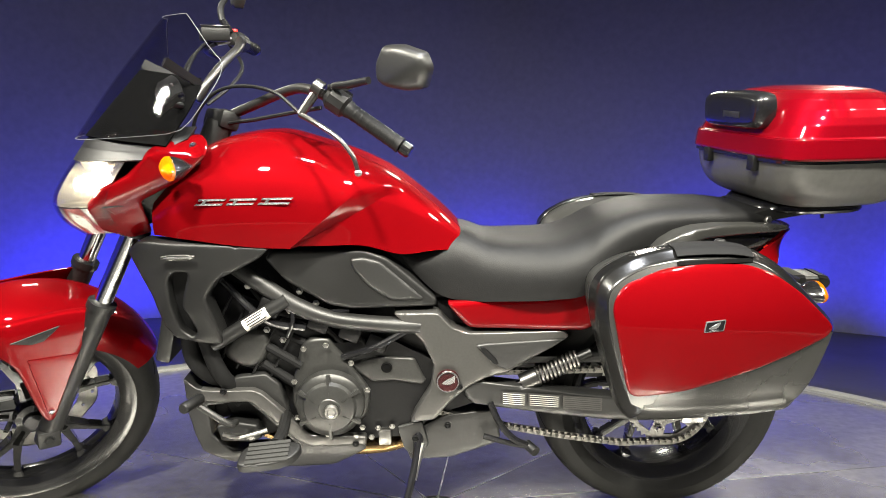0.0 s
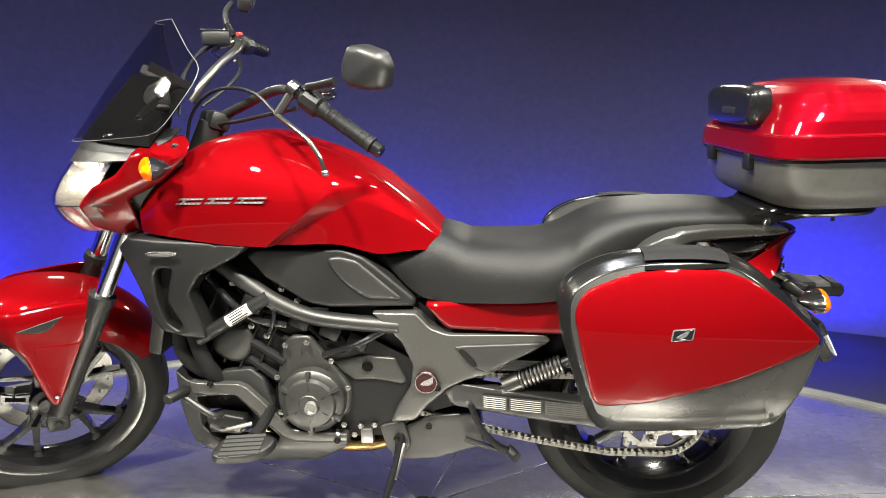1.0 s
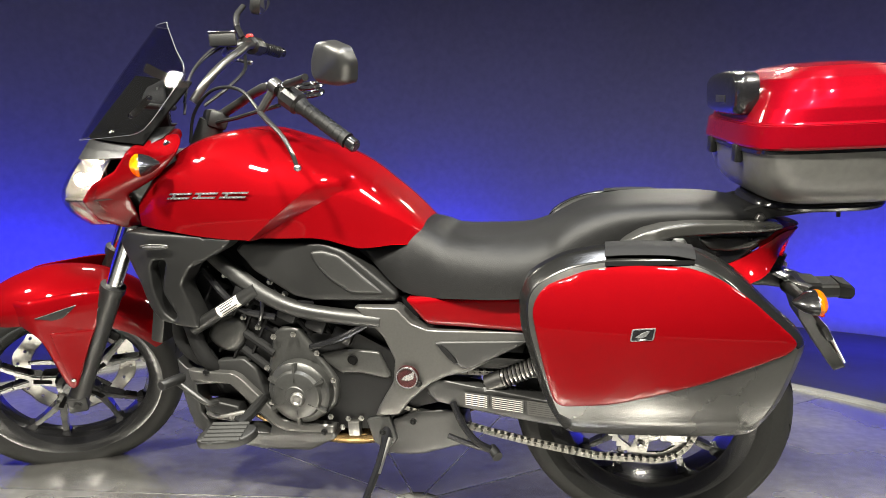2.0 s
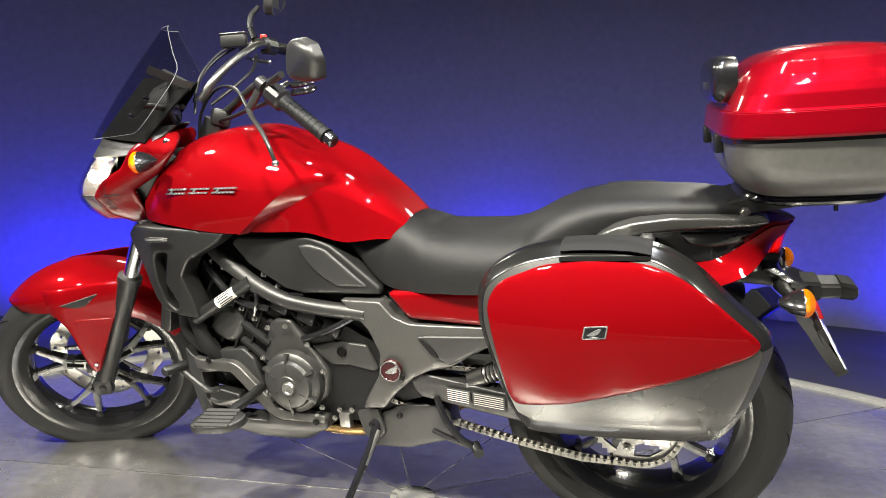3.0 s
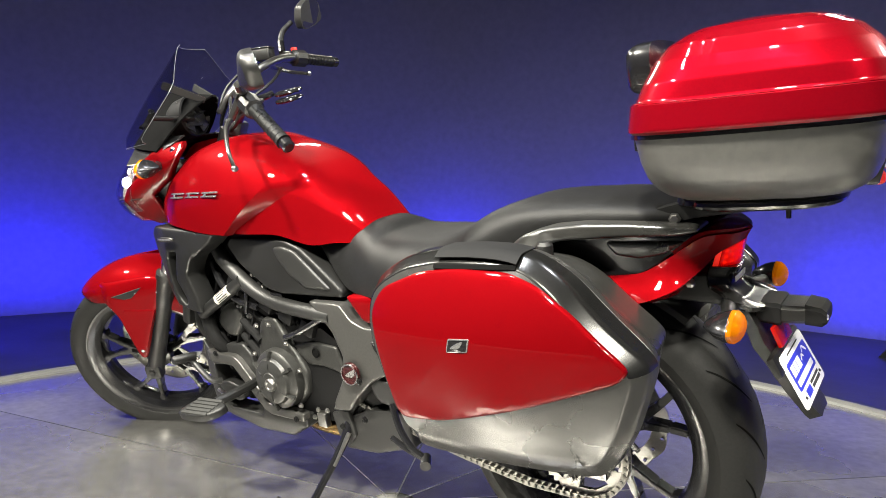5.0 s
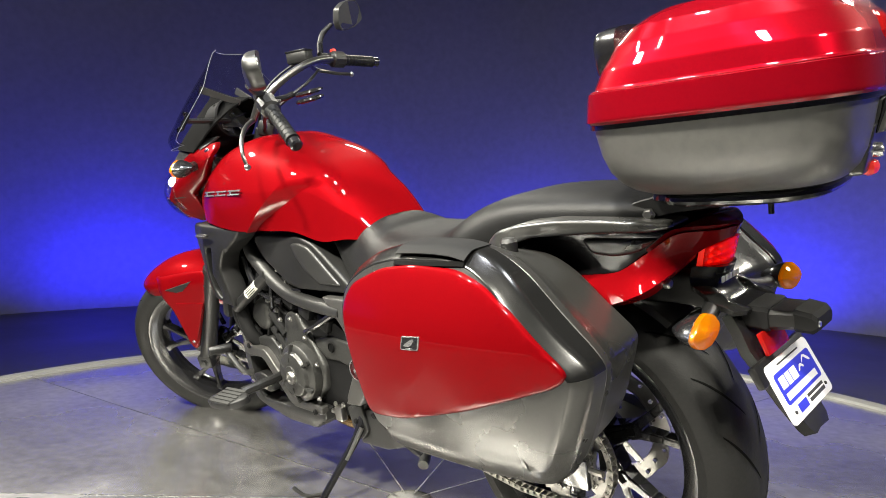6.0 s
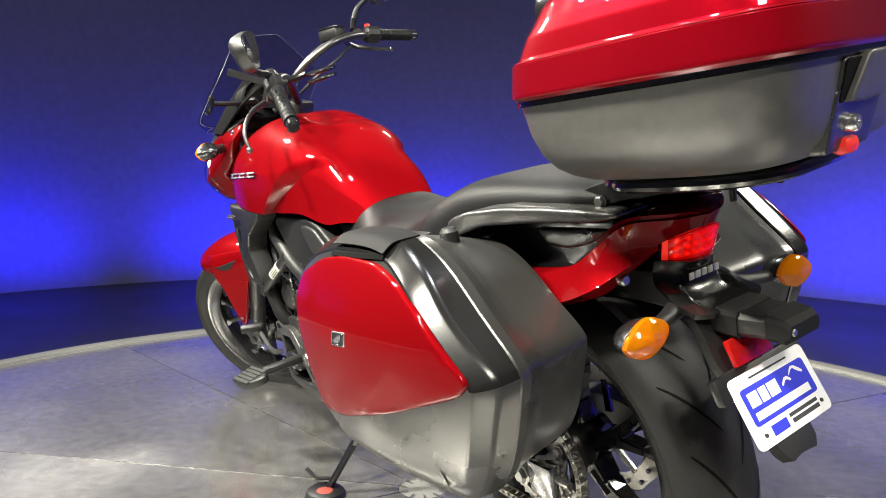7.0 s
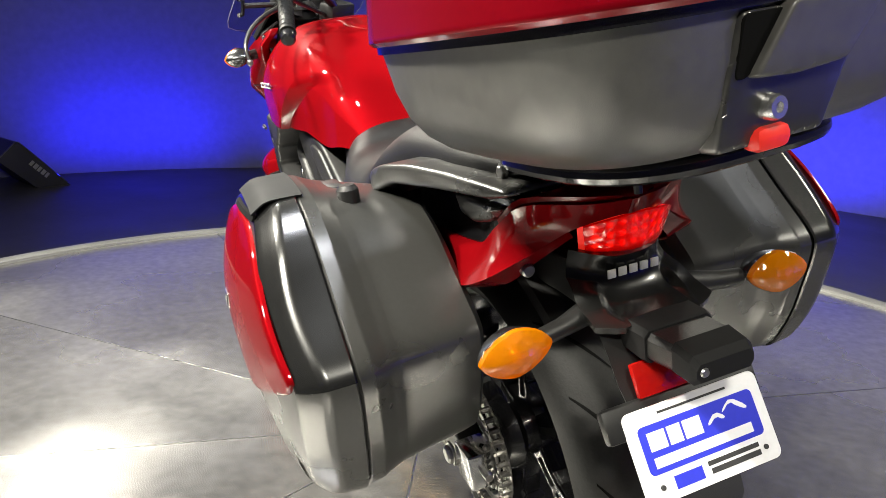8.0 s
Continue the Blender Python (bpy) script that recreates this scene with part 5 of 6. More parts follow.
def tail_red(u, v):
    p = tail_line(TAIL_LOW, u).lerp(tail_line(TAIL_TOP, u), v)
    swell = 0.006 * math.sin(math.pi * v) * (1 - u)
    return p + Vector((0, -swell, 0))


flank = thicken(surface(tail_red, 42, 8), 0.004)
both("tail_side_red", flank, RED, bike, "red tail fairing side")
# the narrow return at its back edge, and the cap bolt in it
RETURN = [(0.10, -0.128, 0.606), (0.196, -0.110, 0.634), (0.226, -0.082, 0.662), (0.250, -0.048, 0.688)]


def tail_return(u, v):
    a = [(i / 3, q) for i, q in enumerate(RETURN)]
    inner_edge = Vector([curve_at([(i, q[k]) for i, q in a], u) for k in range(3)])
    return tail_line(TAIL_LOW, (2 + 3 * u) / 7).lerp(inner_edge, v)


both("tail_return", thicken(surface(tail_return, 18, 3), -0.003), RED, bike)
part("tail_bolt", lathe([(0, 0.004), (0.006, 0.004), (0.008, 0.001), (0.008, -0.006)], 14, "x", (0.226, -0.094, 0.655)), STEEL, bike)
tail = new("tail_light")
tail.parent = bike


def tail_fn(u, v):
    k = (u - 0.5) * 2
    return Vector((0.279 + 0.010 * v - 0.022 * abs(k) ** 2.2, 0.011 + k * (0.050 + 0.006 * v), 0.668 + v * (0.042 - 0.012 * k * k) + 0.003 * k * k))


part("tail_lens", thicken(surface(tail_fn, 24, 8), 0.004), REDLENS, tail, "red tail light lens")
# small cones behind the lens that glow in place of its sparkles
for i in range(7):
    for j in range(3):
        c = tail_fn(0.12 + 0.127 * i, 0.2 + 0.3 * j) - Vector((0.006, 0, 0))
        part("led_sparkle", lathe([(0, 0.004), (0.0022, 0.001), (0.0045, -0.002)], 6, "x", tuple(c)), LED, tail)
part("tail_back", thicken(surface(lambda u, v: tail_fn(u, v) - Vector((0.012, 0, 0)), 12, 4), -0.004), TAIL_LIT, tail)


def hood_fn(u, v):
    p = tail_line(TAIL_TOP, 0.57 + 0.43 * u)
    k = (v - 0.5) * 2
    return Vector((p.x, k * p.y, p.z + 0.006 * (1 - k * k) * (1 - 0.8 * u)))


part("tail_hood", thicken(surface(hood_fn, 12, 14), -0.006), RED, tail, "red tail hood")
fen = new("rear_fender")
fen.parent = bike


def apron_fn(u, v):
    """Black apron below the tail light: u down, v across."""
    k = (v - 0.5) * 2
    w = curve_at([(0, 0.050), (0.4, 0.056), (0.7, 0.066), (1, 0.072)], u)
    x = curve_at([(0, 0.276), (0.3, 0.268), (0.6, 0.272), (0.85, 0.290), (1, 0.318)], u)
    lip = min(1, max(0, (abs(k) - 0.60) / 0.14)) * min(1, max(0, (u - 0.52) / 0.16)) + 0.8 * min(1, max(0, (u - 0.86) / 0.1))
    return Vector((x - 0.035 * abs(k) ** 3 * (1 - 0.4 * u) + 0.014 * min(1, lip), 0.005 + k * w, 0.669 - 0.070 * u + 0.004 * k * k))


part("apron", thicken(surface(apron_fn, 36, 48), -0.008), LID, fen, "black apron under the tail light")
letters = join(*[block((0.002, 0.010, 0.010), (0.2790, -0.022 + 0.0135 * i, 0.647), 0.0005, (0, 4, 0)) for i in range(5)])
part("name_letters", letters, LABEL, fen, "pale lettering bars")
both("fender_flank", to_side(pillow([(0.06, 0.665), (0.199, 0.658), (0.245, 0.664), (0.256, 0.632), (0.290, 0.606), (0.285, 0.598), (0.250, 0.606), (0.186, 0.610), (0.06, 0.605)], 0.03, 0.008, 0.008, None, 0.016, 1), 0.050, -1), BLACK, fen)
part("lower_fender", loft([[(x, s * w, z) for s, z in ((-1, zt), (-0.4, zt + 0.004), (0.4, zt + 0.004), (1, zt))] + [(x - 0.02, s * w * 0.8, zt - 0.012) for s in (1, -1)] for x, w, zt in ((0.305, 0.062, 0.605), (0.318, 0.058, 0.575), (0.328, 0.055, 0.545), (0.345, 0.052, 0.520), (0.375, 0.046, 0.470), (0.402, 0.036, 0.430), (0.408, 0.026, 0.420))]), BLACK, fen, "black lower rear fender")
part("inner_fender", lathe([(0.330, -0.070), (0.340, -0.065), (0.346, -0.04), (0.348, 0), (0.346, 0.04), (0.340, 0.065), (0.330, 0.070), (0.336, 0), (0.330, -0.070)], 24, "y", (0, 0, 0.312), (radians(52), radians(150))), BLACK, fen)
part("plate_lamp_housing", loft([[(x, 0.006 + 0.76 * s * w, z) for s, z in ((-1, zt - 0.006), (-0.86, zt), (0.86, zt), (1, zt - 0.006), (1, zb + 0.006), (0.86, zb), (-0.86, zb), (-1, zb + 0.006))] for x, w, zt, zb in ((0.290, 0.060, 0.612, 0.580), (0.345, 0.056, 0.610, 0.572), (0.349, 0.054, 0.608, 0.573))]), MATT, fen, "black plate lamp housing")
part("lamp_collar", loft([[(x, 0.006 + 0.76 * s * w, z) for s, z in ((-1, zt - 0.006), (-0.86, zt), (0.86, zt), (1, zt - 0.006), (1, zb + 0.006), (0.86, zb), (-0.86, zb), (-1, zb + 0.006))] for x, w, zt, zb in ((0.349, 0.051, 0.606, 0.575), (0.385, 0.048, 0.606, 0.577), (0.388, 0.045, 0.604, 0.579))]), BLACK, fen)
part("lamp_tip", loft([[(x, 0.006 + 0.76 * s * w, z) for s, z in ((-1, zt - 0.006), (-0.86, zt), (0.86, zt), (1, zt - 0.006), (1, zb + 0.006), (0.86, zb), (-0.86, zb), (-1, zb + 0.006))] for x, w, zt, zb in ((0.384, 0.048, 0.609, 0.575), (0.408, 0.047, 0.604, 0.573), (0.415, 0.043, 0.597, 0.578))]), MATT, fen)
part("tip_screw", lathe([(0, 0.002), (0.004, 0.002), (0.005, 0)], 10, "x", (0.415, -0.018, 0.588)), STEEL, fen)
part("reflector", block((0.008, 0.080, 0.036), (0.345, -0.008, 0.556), 0.002, (0, -22, 0)), REDLENS, fen, "red rear reflector")
PL = Matrix.Translation((0.3725, 0.011, 0.486)) @ pose(0, 0, 0, 0, -27, 0)
part("plate_bracket", block((0.014, 0.190, 0.036), (0.349, 0.004, 0.517), 0.005, (0, -27, 0)), BLACK, fen)
plate = new("number_plate")
plate.parent, plate.matrix_basis = bike, PL @ Matrix.Diagonal((1, 0.945, 0.93, 1))
def plate_piece(outline, lift, depth, r=0.0008, cuts=2):
    b = pillow(outline, depth, r, r, None, 0.02, cuts)
    for x in b.verts:
        u, v, w = x.co
        x.co = (w + lift, u, v)
    bmesh.ops.recalc_face_normals(b, faces=b.faces)
    return b


def rect(u0, u1, v0, v1):
    return [(u0, v0), (u1, v0), (u1, v1), (u0, v1)]


def round_rect(u0, u1, v0, v1, r, n=4):
    out = []
    for cu, cv, a0 in ((u1 - r, v1 - r, 0), (u0 + r, v1 - r, 90), (u0 + r, v0 + r, 180), (u1 - r, v0 + r, 270)):
        out += [(cu + r * math.cos(radians(a0 + 90 * i / n)), cv + r * math.sin(radians(a0 + 90 * i / n))) for i in range(n + 1)]
    return out


part("plate_sheet", plate_piece(round_rect(-0.088, 0.088, -0.050, 0.050, 0.009), 0.002, 0.002, cuts=0), PLATE_W, plate, "white dealer plate")
part("plate_field", plate_piece(round_rect(-0.075, 0.075, -0.020, 0.032, 0.006), 0.0026, 0.0005, 0.0003, 0), PLATE_B, plate, "blue printed field")
for o in (rect(-0.066, -0.044, 0.004, 0.024), rect(-0.041, -0.024, 0.004, 0.024), rect(-0.021, 0.002, 0.004, 0.024), rect(-0.066, 0.062, -0.014, -0.003)):
    part("plate_bar", plate_piece(o, 0.0030, 0.0004, 0.0002, 0), PLATE_W, plate)
for o in ([(0.010, 0.008), (0.022, 0.016), (0.030, 0.010), (0.034, 0.013), (0.022, 0.021), (0.010, 0.012)], [(0.030, 0.016), (0.044, 0.026), (0.052, 0.018), (0.062, 0.012), (0.064, 0.016), (0.046, 0.030), (0.034, 0.022)]):
    part("plate_mark", plate_piece(o, 0.0030, 0.0004, 0.0002, 1), PLATE_W, plate)
for o in (rect(-0.050, -0.014, -0.041, -0.027), rect(-0.006, 0.062, -0.031, -0.026), rect(-0.004, 0.062, -0.040, -0.034)):
    part("plate_bar", plate_piece(o, 0.0026, 0.0004, 0.0002, 0), PLATE_B if o[0][0] < -0.01 else INK, plate)
part("plate_bar", plate_piece(rect(-0.045, 0.045, 0.040, 0.0425), 0.0026, 0.0004, 0.0002, 0), INK, plate)
for u in (-0.066, 0.070):
    part("plate_screw", plate_piece([(u + 0.003 * math.cos(k), -0.034 + 0.003 * math.sin(k)) for k in (2 * math.pi * i / 8 for i in range(8))], 0.004, 0.002, 0.0006, 0), INK, plate)


# ---- turn signals ----
def signal(at, side, face, lit=False):
    s = new("turn_signal")
    s.parent = bike
    s.matrix_basis = at
    rings = []
    def eye(k, sc, x):
        c, s_ = math.cos(k), math.sin(k)
        return (face * x, side * (0.006 + 0.040 * sc * math.copysign(abs(c) ** 1.2, c)), 0.0245 * sc * math.copysign(abs(s_) ** 1.3, s_) - 0.003 * c * sc)
    angles = [2 * math.pi * i / 32 for i in range(32)]
    rings = [[eye(k, sc, -0.042 + 0.045 * f) for k in angles] for f, sc in ((0.0, 0.2), (0.15, 0.42), (0.45, 0.78), (0.75, 0.96), (0.95, 1.0))]
    part("housing", loft(rings), GLOSS, s, "black signal housing")
    rings = [[eye(k, sc, -0.001 + 0.024 * f) for k in angles] for f, sc in ((0.0, 1.0), (0.3, 0.99), (0.55, 0.80), (0.75, 0.5), (0.85, 0.2))]
    part("lens", loft(rings), AMBER, s, "faceted amber lens")
    part("bulb", lathe([(0, 0.014), (0.008, 0.010), (0.010, 0.0), (0.006, -0.01), (0, -0.012)], 12, "x", (face * 0.004, side * 0.008, 0)), AMBER_LIT if lit else STEEL, s)
    fan = [2 * math.pi * i / 24 for i in range(24)]
    part("reflector_bowl", loft([[(face * (x + 0.004 * (i % 2)), side * (0.008 + 0.036 * q * math.cos(k)), 0.022 * q * math.sin(k)) for i, k in enumerate(fan)] for x, q in ((-0.014, 0.25), (-0.008, 0.6), (-0.002, 0.97))], cap=False), PLATE_W, s)
    return s


for side in (-1, 1):
    s = signal(Matrix.Translation((0.304, 0.010 + side * 0.159, 0.606)), side, 1)
    part("stalk", tube([(-0.016, -side * 0.030, -0.002), (-0.022, -side * 0.062, 0.0), (-0.03, -side * 0.095, 0.004)], [0.010, 0.011, 0.014], 12), BLACK, s)
    s = signal(FRONT @ Matrix.Translation((-1.052, side * 0.205, 0.925)), side, -1, True)
    part("stalk", tube([(0.020, -side * 0.01, 0.0), (0.012, -side * 0.05, 0.004)], 0.013, 10), BLACK, s)

# ---- panniers ----
CASE = [(-0.257, 0.681), (-0.236, 0.716), (-0.175, 0.749), (-0.099, 0.763), (0.011, 0.764), (0.067, 0.754), (0.121, 0.721), (0.178, 0.661), (0.240, 0.602), (0.240, 0.578), (0.205, 0.477), (0.168, 0.416), (0.136, 0.404), (-0.169, 0.396), (-0.190, 0.412), (-0.222, 0.502), (-0.256, 0.623)]
CASE_RED = [(-0.230, 0.662), (-0.208, 0.700), (-0.130, 0.729), (-0.052, 0.738), (0.040, 0.733), (0.092, 0.714), (0.145, 0.676), (0.212, 0.612), (0.220, 0.598), (0.205, 0.582), (0.054, 0.529), (-0.090, 0.487), (-0.180, 0.474), (-0.194, 0.488), (-0.213, 0.572)]
CASE_SPLIT = [(-0.30, 0.470), (-0.180, 0.474), (-0.090, 0.487), (0.054, 0.529), (0.188, 0.576), (0.226, 0.592), (0.30, 0.600)]


def case_face(u, v):
    """How far the domed lid stands out at (u, v)."""
    return 0.405 - 0.50 * (u + 0.06) ** 2 - (2.2 if v > 0.6 else 0.55) * (v - 0.6) ** 2 - 1.0 * max(0, 0.50 - v) ** 2


def drawn_in(outline, d):
    """A closed outline moved inwards by d."""
    out, n = [], len(outline)
    mid = Vector((-0.02, 0.57, 0))
    for i, p in enumerate(outline):
        t = outline[(i + 1) % n] - outline[i - 1]
        side = Vector((-t.y, t.x, 0)).normalized()
        out.append(p + (side if side.dot(mid - p) > 0 else -side) * d)
    return out


def pannier(side):
    p = tagged(new("pannier"), "hard black side case with glossy red lid on the tail", "pannier", "side cases")
    p.matrix_world = bike.matrix_basis.copy()
    outline = spread(rounded([(u, v, 0) for u, v in CASE], 0.030), 0.008)
    mid = Vector((-0.05, 0.565, 0))

    def shrunk(y, k, up, down):
        return [(mid.x + (q.x - mid.x) * k, side * y, mid.y + (q.y - mid.y) * (up if q.y > mid.y else down)) for q in outline]
    # inner half: a ledge at the joint, a step, then a long taper towards the wheel
    rings = [shrunk(0.140, 0.80, 0.70, 0.86), shrunk(0.150, 0.855, 0.765, 0.90), shrunk(0.168, 0.872, 0.785, 0.912), shrunk(0.250, 0.925, 0.90, 0.945), shrunk(0.264, 0.945, 0.925, 0.955),
             shrunk(0.284, 0.982, 0.975, 0.982), shrunk(0.300, 0.990, 0.985, 0.988), shrunk(0.303, 0.980, 0.975, 0.978)]
    part("inner_shell", loft(firm(rings, 0.12)), SATIN, p, "satin black inner half of the case", angle=19)
    part("joint_gap", loft([shrunk(0.298, 0.978, 0.973, 0.976), shrunk(0.308, 0.978, 0.973, 0.976)]), SHADE_BLACK, p)
    # outer half: an upright band, a crisp shoulder, and the domed face inside it
    foot = [min(1, max(0, (0.450 - q.y) / 0.04)) * min(1, max(0, (0.19 - q.x) / 0.04)) for q in outline]
    ins = [a.lerp(b, k) for k, a, b in zip(foot, drawn_in(outline, 0.021), drawn_in(outline, 0.060))]
    rows = []
    for d, f in ((0.002, None), (0.0, 0.0), (0.0002, 0.06), (0.0006, 0.62), (0.0007, 0.68), (0.0016, 0.735), (0.0030, 0.775), (0.0042, 0.795), (0.0085, 0.855), (0.0130, 0.917), (0.0170, 0.972), (0.0188, 0.990), (0.021, 1.0)):
        ring = [q.lerp(w, min(1, d / 0.021)) for q, w in zip(outline, ins)]
        row = []
        for q, w, soft in zip(ring, ins, foot):
            top = case_face(w.x, w.y)
            base = 0.306
            crest = top - 0.031
            y = 0.304 if f is None else base if f == 0 else base + (crest - base) * f / 0.72 if f <= 0.72 else crest + (top - crest) * (f - 0.72) / 0.28
            if f:
                # along the foot the lid rolls under in one soft curve
                t = 1 - min(1, d / 0.021)
                y += (base + (top - base) * (0.10 + 0.90 * math.sqrt(1 - t * t) ** 0.85) - y) * soft
            row.append((q.x, side * y, q.y))
        rows.append(row)
    n = len(outline)
    gloss = [q.y > curve_at(CASE_SPLIT, q.x) or q.x < -0.175 for q in outline]
    for wanted, name, material, label in ((True, "lid_frame", LID, "polished black lid frame"), (False, "lid_lower", SATIN, "satin black lower half of the lid")):
        bm = bmesh.new()
        grid = [[bm.verts.new(c) for c in r] for r in rows]
        for a, b in zip(grid, grid[1:]):
            for i in range(n):
                if gloss[i] == wanted:
                    bm.faces.new((a[i], a[(i + 1) % n], b[(i + 1) % n], b[i]))
        if not wanted:
            bm = join(bm, to_side(sheet(ins, case_face, 0.012), 0.0, side))
            bmesh.ops.remove_doubles(bm, verts=bm.verts, dist=2e-5)
        bmesh.ops.delete(bm, geom=[x for x in bm.verts if not x.link_faces], context="VERTS")
        bmesh.ops.recalc_face_normals(bm, faces=bm.faces)
        part(name, bm, material, p, label, angle=30)
    # the red panel fills the frame above the split line
    b = pillow(CASE_RED, 0.004, 0.0045, 0.0035, lambda u, v: case_face(u, v) + 0.0055, 0.012, 0.020)
    part("red_panel", to_side(b, 0.0, side), RED, p, "glossy red lid panel", angle=50)
    b = pillow([(-0.059, 0.6125), (-0.019, 0.6155), (-0.015, 0.6375), (-0.055, 0.6345)], 0.002, 0.001, 0.001, lambda u, v: case_face(u, v) + 0.0070, 0.01, 0.003)
    part("badge_frame", to_side(b, 0.0, side), BADGE, p, "small silver-edged badge")
    b = pillow([(-0.0565, 0.6145), (-0.0215, 0.6172), (-0.018, 0.6355), (-0.0525, 0.6328)], 0.001, 0.0005, 0.0005, lambda u, v: case_face(u, v) + 0.0076, 0.01, 0.002)
    part("badge_field", to_side(b, 0.0, side), GLOSS, p)
    for mark in ([(-0.052, 0.6195), (-0.034, 0.6195), (-0.024, 0.6335), (-0.033, 0.6315), (-0.044, 0.6255)], [(-0.046, 0.6165), (-0.030, 0.6175), (-0.031, 0.6188), (-0.045, 0.6180)]):
        b = pillow(mark, 0.001, 0.0004, 0.0004, lambda u, v: case_face(u, v) + 0.0081, 0.008, 1)
        part("badge_mark", to_side(b, 0.0, side), BADGE, p)
    # carrying handle: a strip that wraps over the upper edge; below, a raised strip painted as slot shade
    def handle(lift):
        def fn(u, v):
            x = -0.100 + 0.152 * u
            top = curve_at([(-0.175, 0.749), (-0.099, 0.763), (0.011, 0.764), (0.067, 0.754)], x)
            y = curve_at([(0, 0.296), (0.5, 0.334), (0.62, 0.343), (1, 0.358)], v)
            return Vector((x, side * (y + lift * (v > 0.5)), top + lift + curve_at([(0, -0.001), (0.5, -0.0005), (0.62, -0.003), (1, -0.0125)], v)))
        return fn
    part("carry_handle", thicken(surface(handle(0.0015), 14, 14), 0.002), MATT, p, "black carrying handle")
    slot = pillow([(-0.100, 0.742), (0.050, 0.744), (0.050, 0.7375), (-0.100, 0.7355)], 0.003, 0.001, 0.001, lambda u, v: case_face(u, v) + 0.004, 0.012, 0)
    part("handle_slot_shade", to_side(slot, 0.0, side), SHADE_BLACK, p)
    part("mount_lug", block((0.060, 0.034, 0.018), (-0.052, side * 0.245, 0.735), 0.006), GREY, p)
    part("mount_knob", lathe([(0, 0.016), (0.010, 0.016), (0.014, 0.010), (0.014, -0.06)], 14, "z", (0.036, side * 0.238, 0.738)), BLACK, p)
    return p


pannier(-1)
pannier(1)

# ---- top box ----
box = tagged(new("top_box"), "top case with deep red lid and black base on the carrier", "top case")
# it sits a little askew on its carrier
box.matrix_world = bike.matrix_basis @ Matrix.Translation((0.48, 0.028, 0)) @ pose(0, 0, 0, 0, 0, 5.2) @ Matrix.Translation((-0.48, 0, 0))


def box_ring(z, x0, x1, w, e=4.4, n=48, ribs=0.0):
    x0, w = x0 + 0.008, w * 1.04
    cx, hx = (x0 + x1) / 2, (x1 - x0) / 2
    out = []
    for i in range(n):
        k = 2 * math.pi * i / n
        c, s = math.cos(k), math.sin(k)
        x = hx * math.copysign(abs(c) ** (2 / e), c)
        y = w * math.copysign(abs(s) ** (2 / e), s)
        y *= 1 - 0.10 * (x / hx > 0) * (x / hx) ** 2      # a little narrower at the back
        if ribs and 0.225 < cx + x < 0.385:
            y += math.copysign(ribs * (0.5 - 0.5 * math.cos(2 * math.pi * (cx + x - 0.225) / 0.040)), s)
        out.append((cx + x, y, z))
    return out


part("box_base", loft([box_ring(z, x0, x1, w, e, 96) for z, x0, x1, w, e in ((0.799, 0.245, 0.415, 0.118, 4.4), (0.800, 0.218, 0.438, 0.142, 4.6), (0.804, 0.198, 0.455, 0.163, 4.8), (0.812, 0.181, 0.468, 0.179, 5.2), (0.824, 0.168, 0.479, 0.192, 5.6), (0.842, 0.157, 0.487, 0.202, 6.0), (0.868, 0.149, 0.494, 0.209, 6.2), (0.915, 0.141, 0.503, 0.216, 6.2))]), BOXBASE, box, "satin black base of the top box", angle=50)
part("box_seal", loft([box_ring(0.905, 0.137, 0.507, 0.219, 6), box_ring(0.915, 0.137, 0.507, 0.219, 6)]), GLOSS, box)
lid = [(0.912, 0.136, 0.513, 0.224, 5.6, 0), (0.916, 0.133, 0.516, 0.227, 5.6, 0), (0.955, 0.138, 0.513, 0.223, 5.6, 0), (0.959, 0.146, 0.507, 0.217, 5.6, 0), (0.985, 0.156, 0.502, 0.212, 5.0, 0), (1.000, 0.162, 0.495, 0.206, 4.4, 0.0005),
       (1.016, 0.171, 0.484, 0.197, 4.4, 0.003), (1.037, 0.190, 0.462, 0.180, 4.4, 0.004), (1.050, 0.211, 0.437, 0.160, 4.0, 0.0015), (1.057, 0.227, 0.418, 0.146, 3.6, 0), (1.064, 0.265, 0.375, 0.10, 2.4, 0), (1.066, 0.31, 0.33, 0.03, 2, 0)]
part("box_lid", loft(firm([box_ring(z, x0, x1, w, e, 220, rb) for z, x0, x1, w, e, rb in lid], 0.12)), RED_BOX, box, "deep red lacquered lid", angle=50)
for s in (-1, 1):
    part("lid_line", tube([(p[0], p[1], p[2]) for p in box_ring(0.957, 0.142, 0.5105, 0.2205, 5.6)[(0 if s > 0 else 24):(25 if s > 0 else 48)]], 0.0012, 6), RED_BOX, box)
pad = pillow([(-0.122, 0.978), (-0.130, 1.03), (-0.110, 1.056), (0.110, 1.056), (0.130, 1.03), (0.122, 0.978), (0.10, 0.968), (-0.10, 0.968)], 0.02, 0.022, 0.022, lambda u, v: -0.15 * u * u, 0.014, 2)
for x in pad.verts:
    u, v, w = x.co
    x.co = (0.130 - w, u, v)
bmesh.ops.recalc_face_normals(pad, faces=pad.faces)
part("backrest_pad", pad, GLOSS, box, "gloss black padded backrest")
part("pad_lettering", block((0.003, 0.070, 0.014), (0.1305, -0.02, 1.002), 0.0005), GREY, box, "faint lettering bar")
for y in (-0.10, 0.10):
    part("front_hinge", block((0.016, 0.028, 0.036), (0.146, y, 0.898), 0.004), BLACK, box, "black hinge tab")
